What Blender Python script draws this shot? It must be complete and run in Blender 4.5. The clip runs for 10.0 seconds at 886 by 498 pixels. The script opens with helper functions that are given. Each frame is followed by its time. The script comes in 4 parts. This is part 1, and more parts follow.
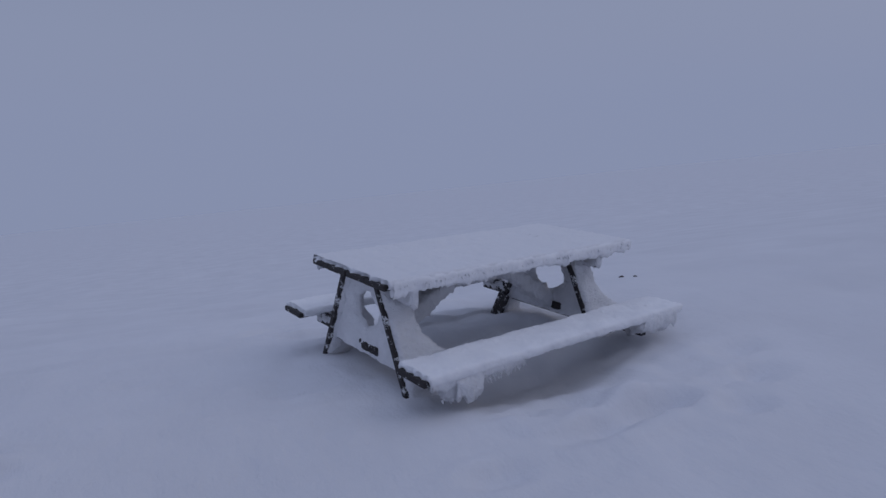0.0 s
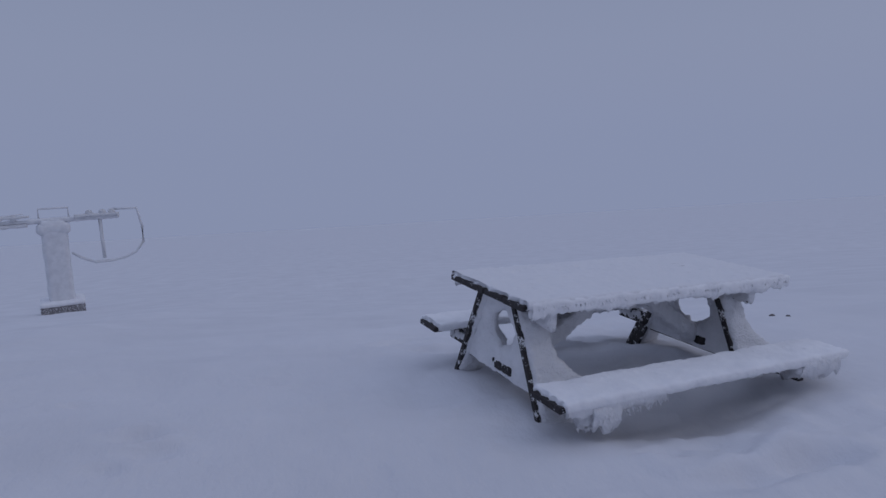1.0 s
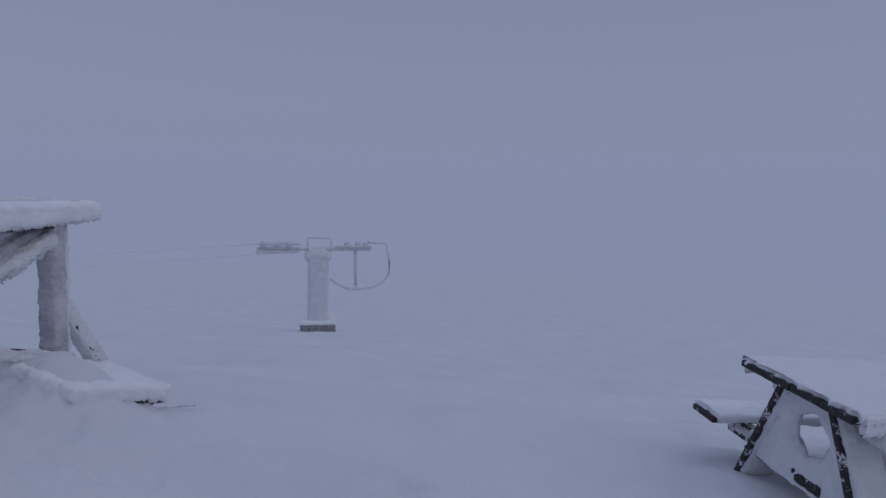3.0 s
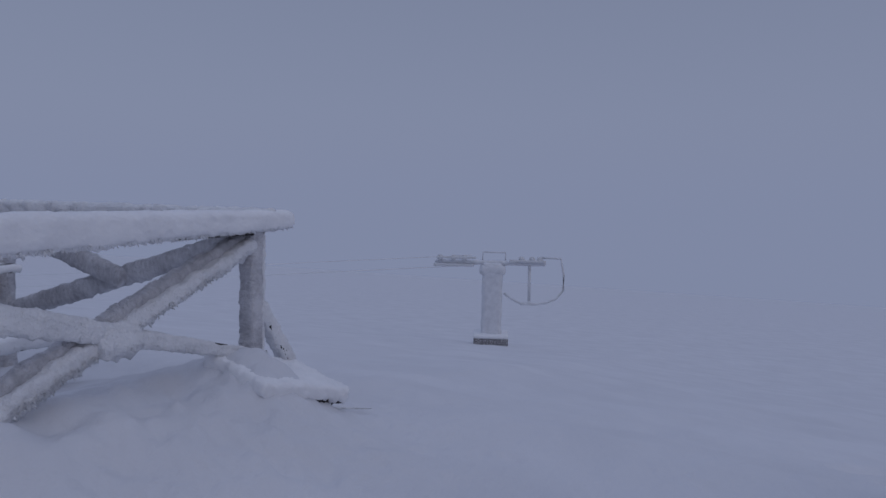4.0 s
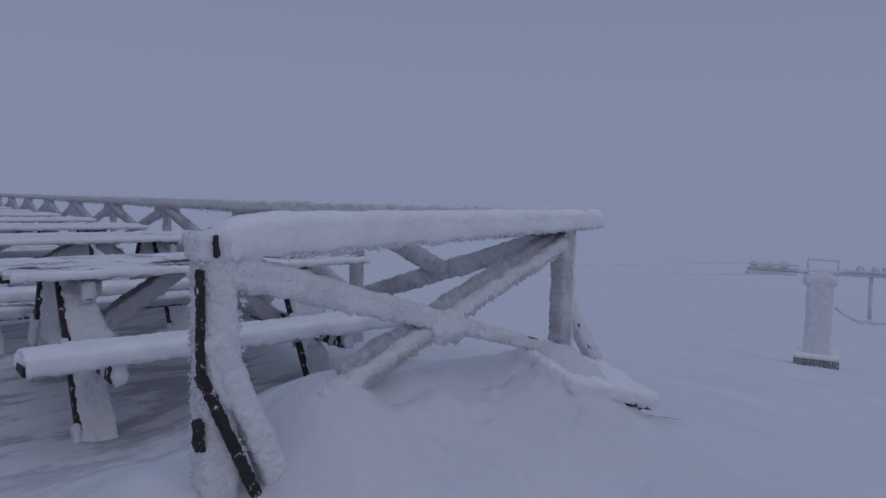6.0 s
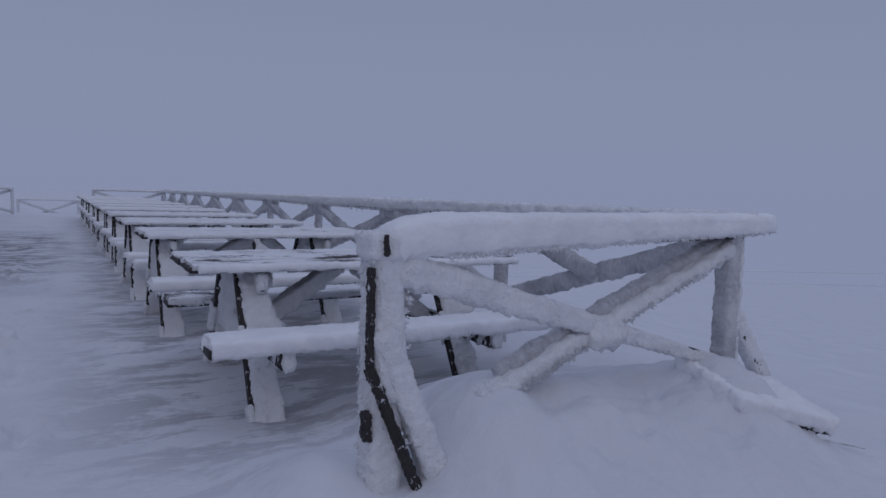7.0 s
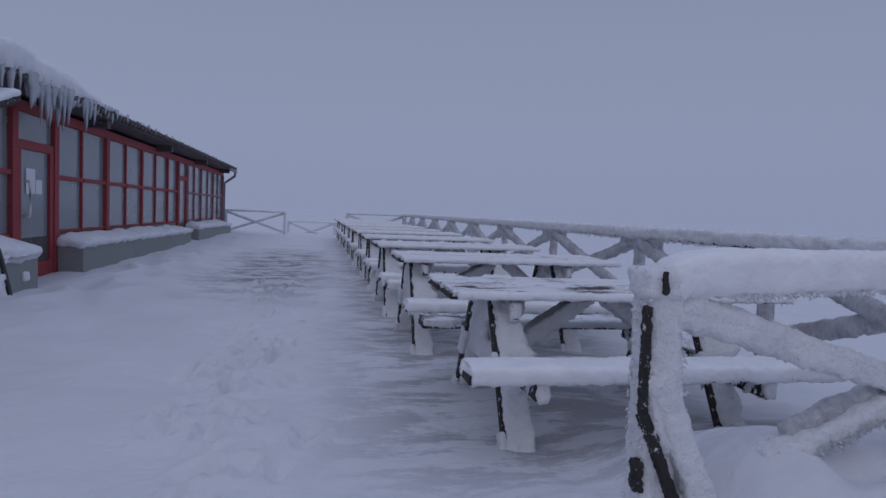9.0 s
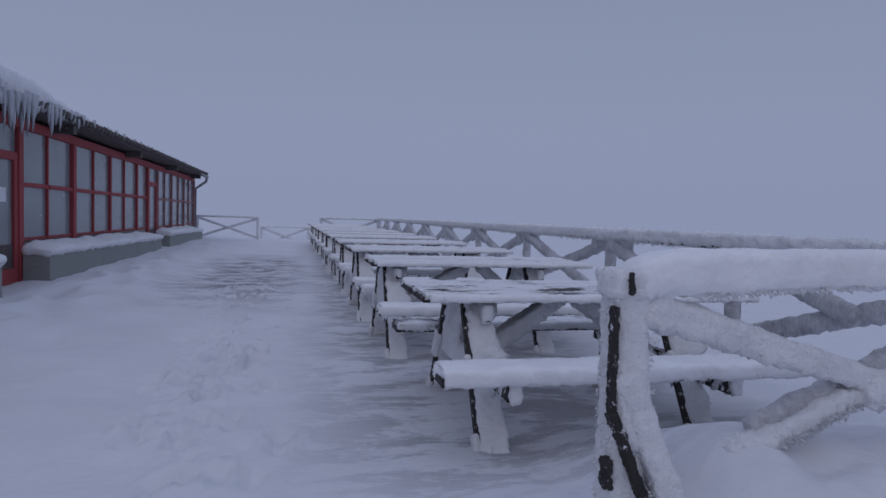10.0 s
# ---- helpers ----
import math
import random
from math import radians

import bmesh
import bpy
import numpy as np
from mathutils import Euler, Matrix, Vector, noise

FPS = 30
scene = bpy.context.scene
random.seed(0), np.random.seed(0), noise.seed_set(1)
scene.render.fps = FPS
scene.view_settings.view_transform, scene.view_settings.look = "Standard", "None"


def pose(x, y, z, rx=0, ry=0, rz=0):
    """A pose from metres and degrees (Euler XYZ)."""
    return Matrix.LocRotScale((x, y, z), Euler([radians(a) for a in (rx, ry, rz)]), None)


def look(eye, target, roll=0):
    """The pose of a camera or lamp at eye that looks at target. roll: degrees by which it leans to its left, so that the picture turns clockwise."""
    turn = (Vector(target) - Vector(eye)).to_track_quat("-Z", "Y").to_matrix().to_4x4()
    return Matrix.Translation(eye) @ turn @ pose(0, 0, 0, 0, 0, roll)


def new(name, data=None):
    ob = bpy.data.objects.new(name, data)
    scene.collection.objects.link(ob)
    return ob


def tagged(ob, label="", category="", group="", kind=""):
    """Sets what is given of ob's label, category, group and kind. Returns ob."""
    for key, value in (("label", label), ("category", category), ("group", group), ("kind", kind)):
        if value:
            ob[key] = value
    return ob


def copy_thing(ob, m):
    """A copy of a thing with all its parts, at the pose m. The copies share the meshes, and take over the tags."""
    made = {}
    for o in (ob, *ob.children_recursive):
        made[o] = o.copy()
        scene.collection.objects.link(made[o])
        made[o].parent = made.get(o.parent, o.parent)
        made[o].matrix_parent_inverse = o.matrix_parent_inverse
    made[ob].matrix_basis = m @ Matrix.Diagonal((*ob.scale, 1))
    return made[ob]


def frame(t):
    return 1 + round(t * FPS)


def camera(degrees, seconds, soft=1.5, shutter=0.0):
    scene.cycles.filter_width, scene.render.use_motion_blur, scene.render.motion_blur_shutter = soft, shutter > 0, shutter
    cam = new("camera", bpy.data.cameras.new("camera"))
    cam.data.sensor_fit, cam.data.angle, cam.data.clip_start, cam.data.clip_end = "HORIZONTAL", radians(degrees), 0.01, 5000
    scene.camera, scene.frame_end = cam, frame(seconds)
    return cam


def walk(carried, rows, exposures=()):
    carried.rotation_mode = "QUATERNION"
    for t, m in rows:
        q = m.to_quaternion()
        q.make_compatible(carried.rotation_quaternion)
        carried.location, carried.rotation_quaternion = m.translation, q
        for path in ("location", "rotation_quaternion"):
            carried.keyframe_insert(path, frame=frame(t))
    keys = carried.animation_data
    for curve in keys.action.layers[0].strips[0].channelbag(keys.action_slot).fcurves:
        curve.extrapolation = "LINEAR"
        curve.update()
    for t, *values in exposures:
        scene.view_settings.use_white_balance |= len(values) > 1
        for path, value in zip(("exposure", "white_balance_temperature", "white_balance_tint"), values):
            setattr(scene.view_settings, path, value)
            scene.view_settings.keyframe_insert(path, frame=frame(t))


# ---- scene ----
cam = camera(69.0, 10.0)
PATH = [
    (0, (0.097, 0.286, 1.148), (1.893, -0.5, 0.753), -3.3),
    (0.5, (0.106, 0.326, 1.149), (1.981, -0.272, 0.791), -2.7),
    (1, (0.129, 0.368, 1.141), (2.057, -0.062, 0.828), -1.9),
    (1.5, (0.182, 0.422, 1.158), (2.144, 0.165, 0.869), -1.8),
    (2, (0.26, 0.499, 1.167), (2.243, 0.397, 0.924), -1.2),
    (2.5, (0.298, 0.595, 1.183), (2.286, 0.62, 0.97), -1.0),
    (3, (0.378, 0.641, 1.199), (2.356, 0.889, 1.036), 1.1),
    (3.2, (0.458, 0.635, 1.198), (2.414, 1.026, 1.056), 1.6),
    (4.5, (0.477, 0.686, 1.16), (2.231, 1.639, 1.027), 1.0),
    (5, (0.464, 0.695, 1.162), (2.082, 1.864, 1.028), 1.6),
    (5.5, (0.456, 0.702, 1.152), (1.948, 2.027, 1.013), 1.3),
    (6, (0.432, 0.732, 1.155), (1.755, 2.226, 1.017), 1.0),
    (6.2, (0.426, 0.748, 1.157), (1.672, 2.306, 1.012), 1.1),
    (7.3, (0.303, 0.848, 1.168), (1.209, 2.625, 1.015), 1.8),
    (7.5, (0.284, 0.87, 1.172), (1.124, 2.678, 1.013), 2.0),
    (8, (0.253, 0.912, 1.169), (0.95, 2.78, 1.007), 2.7),
    (8.5, (0.221, 0.924, 1.172), (0.735, 2.851, 1.017), 2.7),
    (9, (0.192, 0.929, 1.189), (0.551, 2.894, 1.092), 2.1),
    (9.5, (0.185, 0.916, 1.191), (0.511, 2.887, 1.105), 1.8),
    (10, (0.207, 0.909, 1.191), (0.641, 2.86, 1.107), 1.5),
]
walk(cam, [(t, look(eye, target, roll)) for t, eye, target, roll in PATH], [(0, -0.10), (2.5, -0.13), (3.2, -0.20), (4.5, -0.28), (6.2, -0.23), (7.5, -0.10), (8.5, -0.04), (10, -0.02)])

# ---- light ----
world = bpy.data.worlds.new("fog_sky")
scene.world = world
world.use_nodes = True
wn, wl = world.node_tree.nodes, world.node_tree.links
wn.clear()
w_out = wn.new("ShaderNodeOutputWorld")
w_bg = wn.new("ShaderNodeBackground")
w_sky = wn.new("ShaderNodeTexSky")
w_sky.sky_type = "NISHITA"
w_sky.sun_disc = False
w_sky.sun_elevation, w_sky.sun_rotation = radians(35), radians(200)
w_sky.dust_density, w_sky.air_density = 8.0, 2.0
w_mix = wn.new("ShaderNodeMixRGB")
w_mix.inputs[0].default_value = 0.006
# lit fog: lightest a little above the horizon
w_co = wn.new("ShaderNodeTexCoord")
w_sep = wn.new("ShaderNodeSeparateXYZ")
w_ramp = wn.new("ShaderNodeValToRGB")
fog = ((0.0, 0.98), (0.38, 1.05), (0.46, 1.08), (0.52, 1.08), (0.57, 1.05), (0.66, 0.95), (0.76, 0.98), (1.0, 1.68))
while len(w_ramp.color_ramp.elements) < len(fog):
    w_ramp.color_ramp.elements.new(0.5)
for k, (at, v) in enumerate(fog):
    w_ramp.color_ramp.elements[k].position = at
    w_ramp.color_ramp.elements[k].color = (0.236 * v, 0.275 * v, 0.412 * v, 1)
w_half = wn.new("ShaderNodeMapRange")
w_half.inputs[1].default_value, w_half.inputs[2].default_value = -1.0, 1.0
wl.new(w_co.outputs["Generated"], w_sep.inputs[0])
wl.new(w_sep.outputs["Z"], w_half.inputs[0])
wl.new(w_half.outputs[0], w_ramp.inputs[0])
wl.new(w_ramp.outputs[0], w_mix.inputs[1])
wl.new(w_sky.outputs[0], w_mix.inputs[2])
wl.new(w_mix.outputs[0], w_bg.inputs[0])
wl.new(w_bg.outputs[0], w_out.inputs[0])
w_bg.inputs[1].default_value = 1.0

sun = new("sun", bpy.data.lights.new("sun", "SUN"))
sun.data.energy, sun.data.angle, sun.data.color = 0.12, radians(60), (0.92, 0.95, 1.0)
sun.matrix_world = look((0, 0, 30), (6, 14, 0))

# ---- materials ----


def material(name):
    m = bpy.data.materials.new(name)
    m.use_nodes = True
    n = m.node_tree.nodes
    return m, n, m.node_tree.links, n["Principled BSDF"]


def noise_node(n, l, scale, detail=4.0, rough=0.55, stretch=None, coord="Object"):
    co = n.new("ShaderNodeTexCoord")
    t = n.new("ShaderNodeTexNoise")
    t.inputs["Scale"].default_value, t.inputs["Detail"].default_value, t.inputs["Roughness"].default_value = scale, detail, rough
    if stretch:
        mp = n.new("ShaderNodeMapping")
        mp.inputs["Scale"].default_value = stretch
        l.new(co.outputs[coord], mp.inputs[0])
        l.new(mp.outputs[0], t.inputs["Vector"])
    else:
        l.new(co.outputs[coord], t.inputs["Vector"])
    return t


def ramp(n, l, src, *stops):
    r = n.new("ShaderNodeValToRGB")
    e = r.color_ramp.elements
    while len(e) < len(stops):
        e.new(0.5)
    for k, (p, c) in enumerate(stops):
        e[k].position, e[k].color = p, (*c, 1) if len(c) == 3 else c
    l.new(src, r.inputs[0])
    return r


def bump(n, l, src, dist, strength, bsdf, after=None):
    b = n.new("ShaderNodeBump")
    b.inputs["Distance"].default_value, b.inputs["Strength"].default_value = dist, strength
    l.new(src, b.inputs["Height"])
    if after:
        l.new(after.outputs[0], b.inputs["Normal"])
    l.new(b.outputs[0], bsdf.inputs["Normal"])
    return b


def grey(v):
    return (v, v, v)


def make_rime(name, lo, hi, grain, rough=1.0, ribs=0.0):
    m, n, l, b = material(name)
    t1 = noise_node(n, l, 6.0)
    t2 = noise_node(n, l, grain, 6.0, 0.65)
    # crystals grow in ridges across the timber, which runs along x
    t4 = noise_node(n, l, 1.0, 5.0, 0.6, (44, 20, 20))
    tone = n.new("ShaderNodeMixRGB")
    tone.inputs[0].default_value = min(0.75, ribs)
    l.new(t1.outputs[0], tone.inputs[1])
    l.new(t4.outputs[0], tone.inputs[2])
    r = ramp(n, l, tone.outputs[0], (0.36, lo), (0.62, hi))
    l.new(r.outputs[0], b.inputs["Base Color"])
    b.inputs["Roughness"].default_value = 0.75
    b.inputs["Specular IOR Level"].default_value = 0.25
    b1 = bump(n, l, t2.outputs[0], 0.018 * rough, 0.6, b)
    vo = n.new("ShaderNodeTexVoronoi")
    vo.inputs["Scale"].default_value = grain * 2.2
    tc = n.new("ShaderNodeTexCoord")
    l.new(tc.outputs["Object"], vo.inputs["Vector"])
    b2 = bump(n, l, vo.outputs["Distance"], 0.008 * rough, 0.45, b, b1)
    t3 = noise_node(n, l, grain * 6, 3.0)
    b3 = bump(n, l, t3.outputs[0], 0.004 * rough, 0.5, b, b2)
    if ribs:
        bump(n, l, t4.outputs[0], 0.030 * ribs, 0.75, b, b3)
    return m


RIME = make_rime("rime_ice", (0.77, 0.775, 0.80), (0.88, 0.885, 0.905), 38.0, 1.1, 0.35)
SOFT = make_rime("settled_snow", (0.81, 0.815, 0.84), (0.88, 0.885, 0.905), 24.0, 0.5)
# grey rime lightened as fog would, for the side fence's far bays
HAZEGREY = make_rime("grey_rime_paled_for_fog", (0.58, 0.58, 0.61), (0.72, 0.72, 0.75), 30.0, 1.2, 0.5)
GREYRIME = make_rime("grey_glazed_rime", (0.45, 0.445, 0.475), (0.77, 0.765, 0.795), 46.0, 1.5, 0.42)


def make_streaked(name, lo):
    """Thin snow through which the bare boards show in streaks along x."""
    m, n, l, b = material(name)
    t1 = noise_node(n, l, 1.0, 6.0, 0.65, (2.2, 26, 4))
    big = noise_node(n, l, 2.2, 3.0)
    t2 = noise_node(n, l, 30.0, 6.0, 0.65)
    add = n.new("ShaderNodeMath")
    add.operation = "ADD"
    l.new(t1.outputs[0], add.inputs[0])
    l.new(big.outputs[0], add.inputs[1])
    r = ramp(n, l, add.outputs[0], (0.0, (0.85, 0.855, 0.88)), (0.98, (0.79, 0.795, 0.82)))
    mr = n.new("ShaderNodeMapRange")
    mr.inputs[1].default_value, mr.inputs[2].default_value = lo, lo + 0.10
    l.new(add.outputs[0], mr.inputs[0])
    mix = n.new("ShaderNodeMixRGB")
    mix.inputs[2].default_value = (0.10, 0.092, 0.095, 1)
    l.new(mr.outputs[0], mix.inputs[0])
    l.new(r.outputs[0], mix.inputs[1])
    l.new(mix.outputs[0], b.inputs["Base Color"])
    b.inputs["Roughness"].default_value = 0.78
    b1 = bump(n, l, t2.outputs[0], 0.015, 0.6, b)
    bump(n, l, t1.outputs[0], 0.02, 0.5, b, b1)
    return m


STREAK = make_streaked("thin_streaked_snow", 1.02)
FAINT = make_streaked("faintly_streaked_snow", 1.21)
DUSTED = make_streaked("wind_dusted_snow", 1.29)


def make_wood(name, lo, hi, frost, along=(1.5, 30, 30)):
    """Stained timber with grain along x and flecks of frost."""
    m, n, l, b = material(name)
    t = noise_node(n, l, 3.0, 6.0, 0.6, along)
    r = ramp(n, l, t.outputs[0], (0.3, lo), (0.7, hi))
    fl = noise_node(n, l, 26.0, 5.0, 0.7)
    fr = ramp(n, l, fl.outputs[0], (frost, grey(0)), (frost + 0.05, grey(1)))
    mix = n.new("ShaderNodeMixRGB")
    mix.inputs[2].default_value = (0.72, 0.73, 0.75, 1)
    l.new(fr.outputs[0], mix.inputs[0])
    l.new(r.outputs[0], mix.inputs[1])
    l.new(mix.outputs[0], b.inputs["Base Color"])
    b.inputs["Roughness"].default_value = 0.7
    b1 = bump(n, l, t.outputs[0], 0.004, 0.5, b)
    bump(n, l, fr.outputs[0], 0.004, 0.6, b, b1)
    return m


FLECK = make_wood("frost_flecked_timber", (0.012, 0.010, 0.011), (0.035, 0.028, 0.027), 0.555)
DARK = make_wood("dark_stained_timber", (0.012, 0.010, 0.011), (0.035, 0.028, 0.027), 0.61)
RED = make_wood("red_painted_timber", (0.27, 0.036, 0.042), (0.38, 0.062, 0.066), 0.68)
# red with the fog's fading mixed into the paint colour
REDHAZE = make_wood("red_timber_paled_for_fog", (0.22, 0.075, 0.085), (0.34, 0.15, 0.155), 0.58)
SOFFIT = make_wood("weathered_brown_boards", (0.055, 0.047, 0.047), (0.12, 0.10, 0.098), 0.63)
PANEL = make_wood("grey_green_planter_paint", (0.25, 0.265, 0.25), (0.33, 0.345, 0.325), 0.72)
CONCRETE = make_wood("mast_footing_concrete", (0.13, 0.12, 0.13), (0.24, 0.23, 0.24), 0.54, (4, 4, 4))
# mast steel and rime: colours lightened to stand in for fog haze
STEEL = make_wood("steel_paled_for_fog", (0.62, 0.63, 0.66), (0.72, 0.73, 0.76), 0.44, (5, 5, 5))
HAZERIME = make_rime("rime_paled_for_fog", (0.67, 0.68, 0.71), (0.75, 0.76, 0.79), 3.0, 0.4)
# rimed timber with fog haze put into its base colour
HAZEWOOD = make_wood("rimed_timber_paled_for_fog", (0.50, 0.50, 0.53), (0.64, 0.64, 0.67), 0.47)
PIPE = make_wood("zinc_pipe", (0.20, 0.20, 0.215), (0.32, 0.32, 0.335), 0.60, (4, 4, 4))
BOARD = make_wood("black_plastic", (0.008, 0.008, 0.010), (0.016, 0.016, 0.018), 0.70, (4, 4, 4))
ROOM = make_wood("dim_room_wall", (0.20, 0.205, 0.215), (0.27, 0.275, 0.285), 0.9, (2, 2, 2))
PAPER, _n, _l, _b = material("white_paper")
_b.inputs["Base Color"].default_value = (0.75, 0.77, 0.8, 1)

# the glass's pale body colour stands in for reflected fog
GLASS, _n, _l, _b = material("window_glass")
_b.inputs["Transmission Weight"].default_value = 0.55
_b.inputs["Base Color"].default_value = (0.46, 0.50, 0.53, 1)
_b.inputs["IOR"].default_value = 1.45
_gt = noise_node(_n, _l, 5.0)
_gr = ramp(_n, _l, _gt.outputs[0], (0.35, grey(0.04)), (0.7, grey(0.28)))
_l.new(_gr.outputs[0], _b.inputs["Roughness"])

ICE, _n, _l, _b = material("milky_icicle")
_b.inputs["Base Color"].default_value = (0.64, 0.67, 0.72, 1)
_b.inputs["Roughness"].default_value = 0.2
_b.inputs["Transmission Weight"].default_value = 0.25
_t = noise_node(_n, _l, 30.0)
bump(_n, _l, _t.outputs[0], 0.01, 0.4, _b)

# snow cover: soft wind grain, thin patches of ice on the trodden terrace, painted table shade
SNOW, n, l, b = material("snow_cover")
t1 = noise_node(n, l, 0.9, 5.0, 0.55)
t2 = noise_node(n, l, 9.0, 6.0, 0.6, (1.0, 1.8, 1.0))
t3 = noise_node(n, l, 55.0, 4.0, 0.6)
base = ramp(n, l, t1.outputs[0], (0.3, (0.666, 0.674, 0.710)), (0.7, (0.736, 0.744, 0.780)))
ice = noise_node(n, l, 1.3, 6.0, 0.75, (1.0, 2.4, 1.0))
icem = ramp(n, l, ice.outputs[0], (0.47, grey(0)), (0.55, grey(1)))
prints = noise_node(n, l, 8.0, 1.5, 0.5, (1.0, 0.7, 1.0))
printm = ramp(n, l, prints.outputs[0], (0.26, grey(0)), (0.56, grey(1)))
co = n.new("ShaderNodeTexCoord")
sp = n.new("ShaderNodeSeparateXYZ")
l.new(co.outputs["Object"], sp.inputs[0])


def band(src, lo, hi, soft):
    a = n.new("ShaderNodeMapRange")
    a.inputs[1].default_value, a.inputs[2].default_value = lo - soft, lo + soft
    c = n.new("ShaderNodeMapRange")
    c.inputs[1].default_value, c.inputs[2].default_value = hi + soft, hi - soft
    m = n.new("ShaderNodeMath")
    m.operation = "MULTIPLY"
    l.new(src, a.inputs[0])
    l.new(src, c.inputs[0])
    l.new(a.outputs[0], m.inputs[0])
    l.new(c.outputs[0], m.inputs[1])
    return m


def times(*socks):
    out = socks[0]
    for s in socks[1:]:
        m = n.new("ShaderNodeMath")
        m.operation = "MULTIPLY"
        l.new(out, m.inputs[0])
        l.new(s, m.inputs[1])
        out = m.outputs[0]
    return out


path_patch = times(band(sp.outputs["X"], -1.7, 0.25, 0.5).outputs[0], band(sp.outputs["Y"], 10.4, 19.0, 1.6).outputs[0])
# table row: bare ice streaks, and shade under the tables painted in
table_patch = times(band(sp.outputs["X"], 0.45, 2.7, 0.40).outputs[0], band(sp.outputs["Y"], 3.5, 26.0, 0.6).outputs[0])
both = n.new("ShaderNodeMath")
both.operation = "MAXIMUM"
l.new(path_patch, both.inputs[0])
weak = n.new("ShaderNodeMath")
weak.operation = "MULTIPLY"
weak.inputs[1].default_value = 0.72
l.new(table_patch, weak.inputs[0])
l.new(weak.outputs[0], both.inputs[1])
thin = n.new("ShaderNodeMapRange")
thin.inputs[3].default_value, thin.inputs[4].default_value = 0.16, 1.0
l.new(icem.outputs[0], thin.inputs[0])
ice_shade = times(thin.outputs[0], both.outputs[0])
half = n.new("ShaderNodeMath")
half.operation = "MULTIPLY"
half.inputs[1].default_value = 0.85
l.new(ice_shade, half.inputs[0])
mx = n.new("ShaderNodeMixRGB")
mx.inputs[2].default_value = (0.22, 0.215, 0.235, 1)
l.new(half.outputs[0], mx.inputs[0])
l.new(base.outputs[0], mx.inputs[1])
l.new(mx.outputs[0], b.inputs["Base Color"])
b.inputs["Roughness"].default_value = 0.8
b.inputs["Specular IOR Level"].default_value = 0.2
grain = times(t2.outputs[0], band(sp.outputs["X"], -4.0, 7.0, 3.0).outputs[0], band(sp.outputs["Y"], -4.0, 16.0, 4.0).outputs[0])
bb = bump(n, l, grain, 0.03, 0.5, b)
bb = bump(n, l, t3.outputs[0], 0.005, 0.5, b, bb)
trodden = times(printm.outputs[0], band(sp.outputs["X"], -0.8, 0.15, 0.3).outputs[0], band(sp.outputs["Y"], 2.5, 16.0, 1.5).outputs[0])
bump(n, l, trodden, 0.012, 0.8, b, bb)

# ---- building blocks ----


def part(name, me, mat, parent, label="", m=None):
    """One mesh object under a thing or a part."""
    me.materials.clear()
    me.materials.append(mat)
    ob = new(name, me)
    if parent is not None:
        ob.parent = parent
    if m is not None:
        ob.matrix_basis = m
    if label:
        ob["label"] = label
    return ob


def base_of(name, m, label, category, group="", kind=""):
    ob = new(name)
    ob.matrix_basis = m
    return tagged(ob, label, category, group, kind)


def smooth(me):
    me.polygons.foreach_set("use_smooth", [True] * len(me.polygons))
    return me


def box(lo, hi, bevel=0.004, seg=1):
    """A bevelled box between two corners."""
    bm = bmesh.new()
    bmesh.ops.create_cube(bm, size=1)
    s = [b_ - a for a, b_ in zip(lo, hi)]
    c = [(a + b_) / 2 for a, b_ in zip(lo, hi)]
    bmesh.ops.scale(bm, vec=s, verts=bm.verts)
    bmesh.ops.translate(bm, vec=c, verts=bm.verts)
    if bevel:
        bmesh.ops.bevel(bm, geom=bm.edges[:], offset=min(bevel, min(s) * 0.4), segments=seg, affect="EDGES")
    me = bpy.data.meshes.new("box")
    bm.to_mesh(me)
    bm.free()
    return me


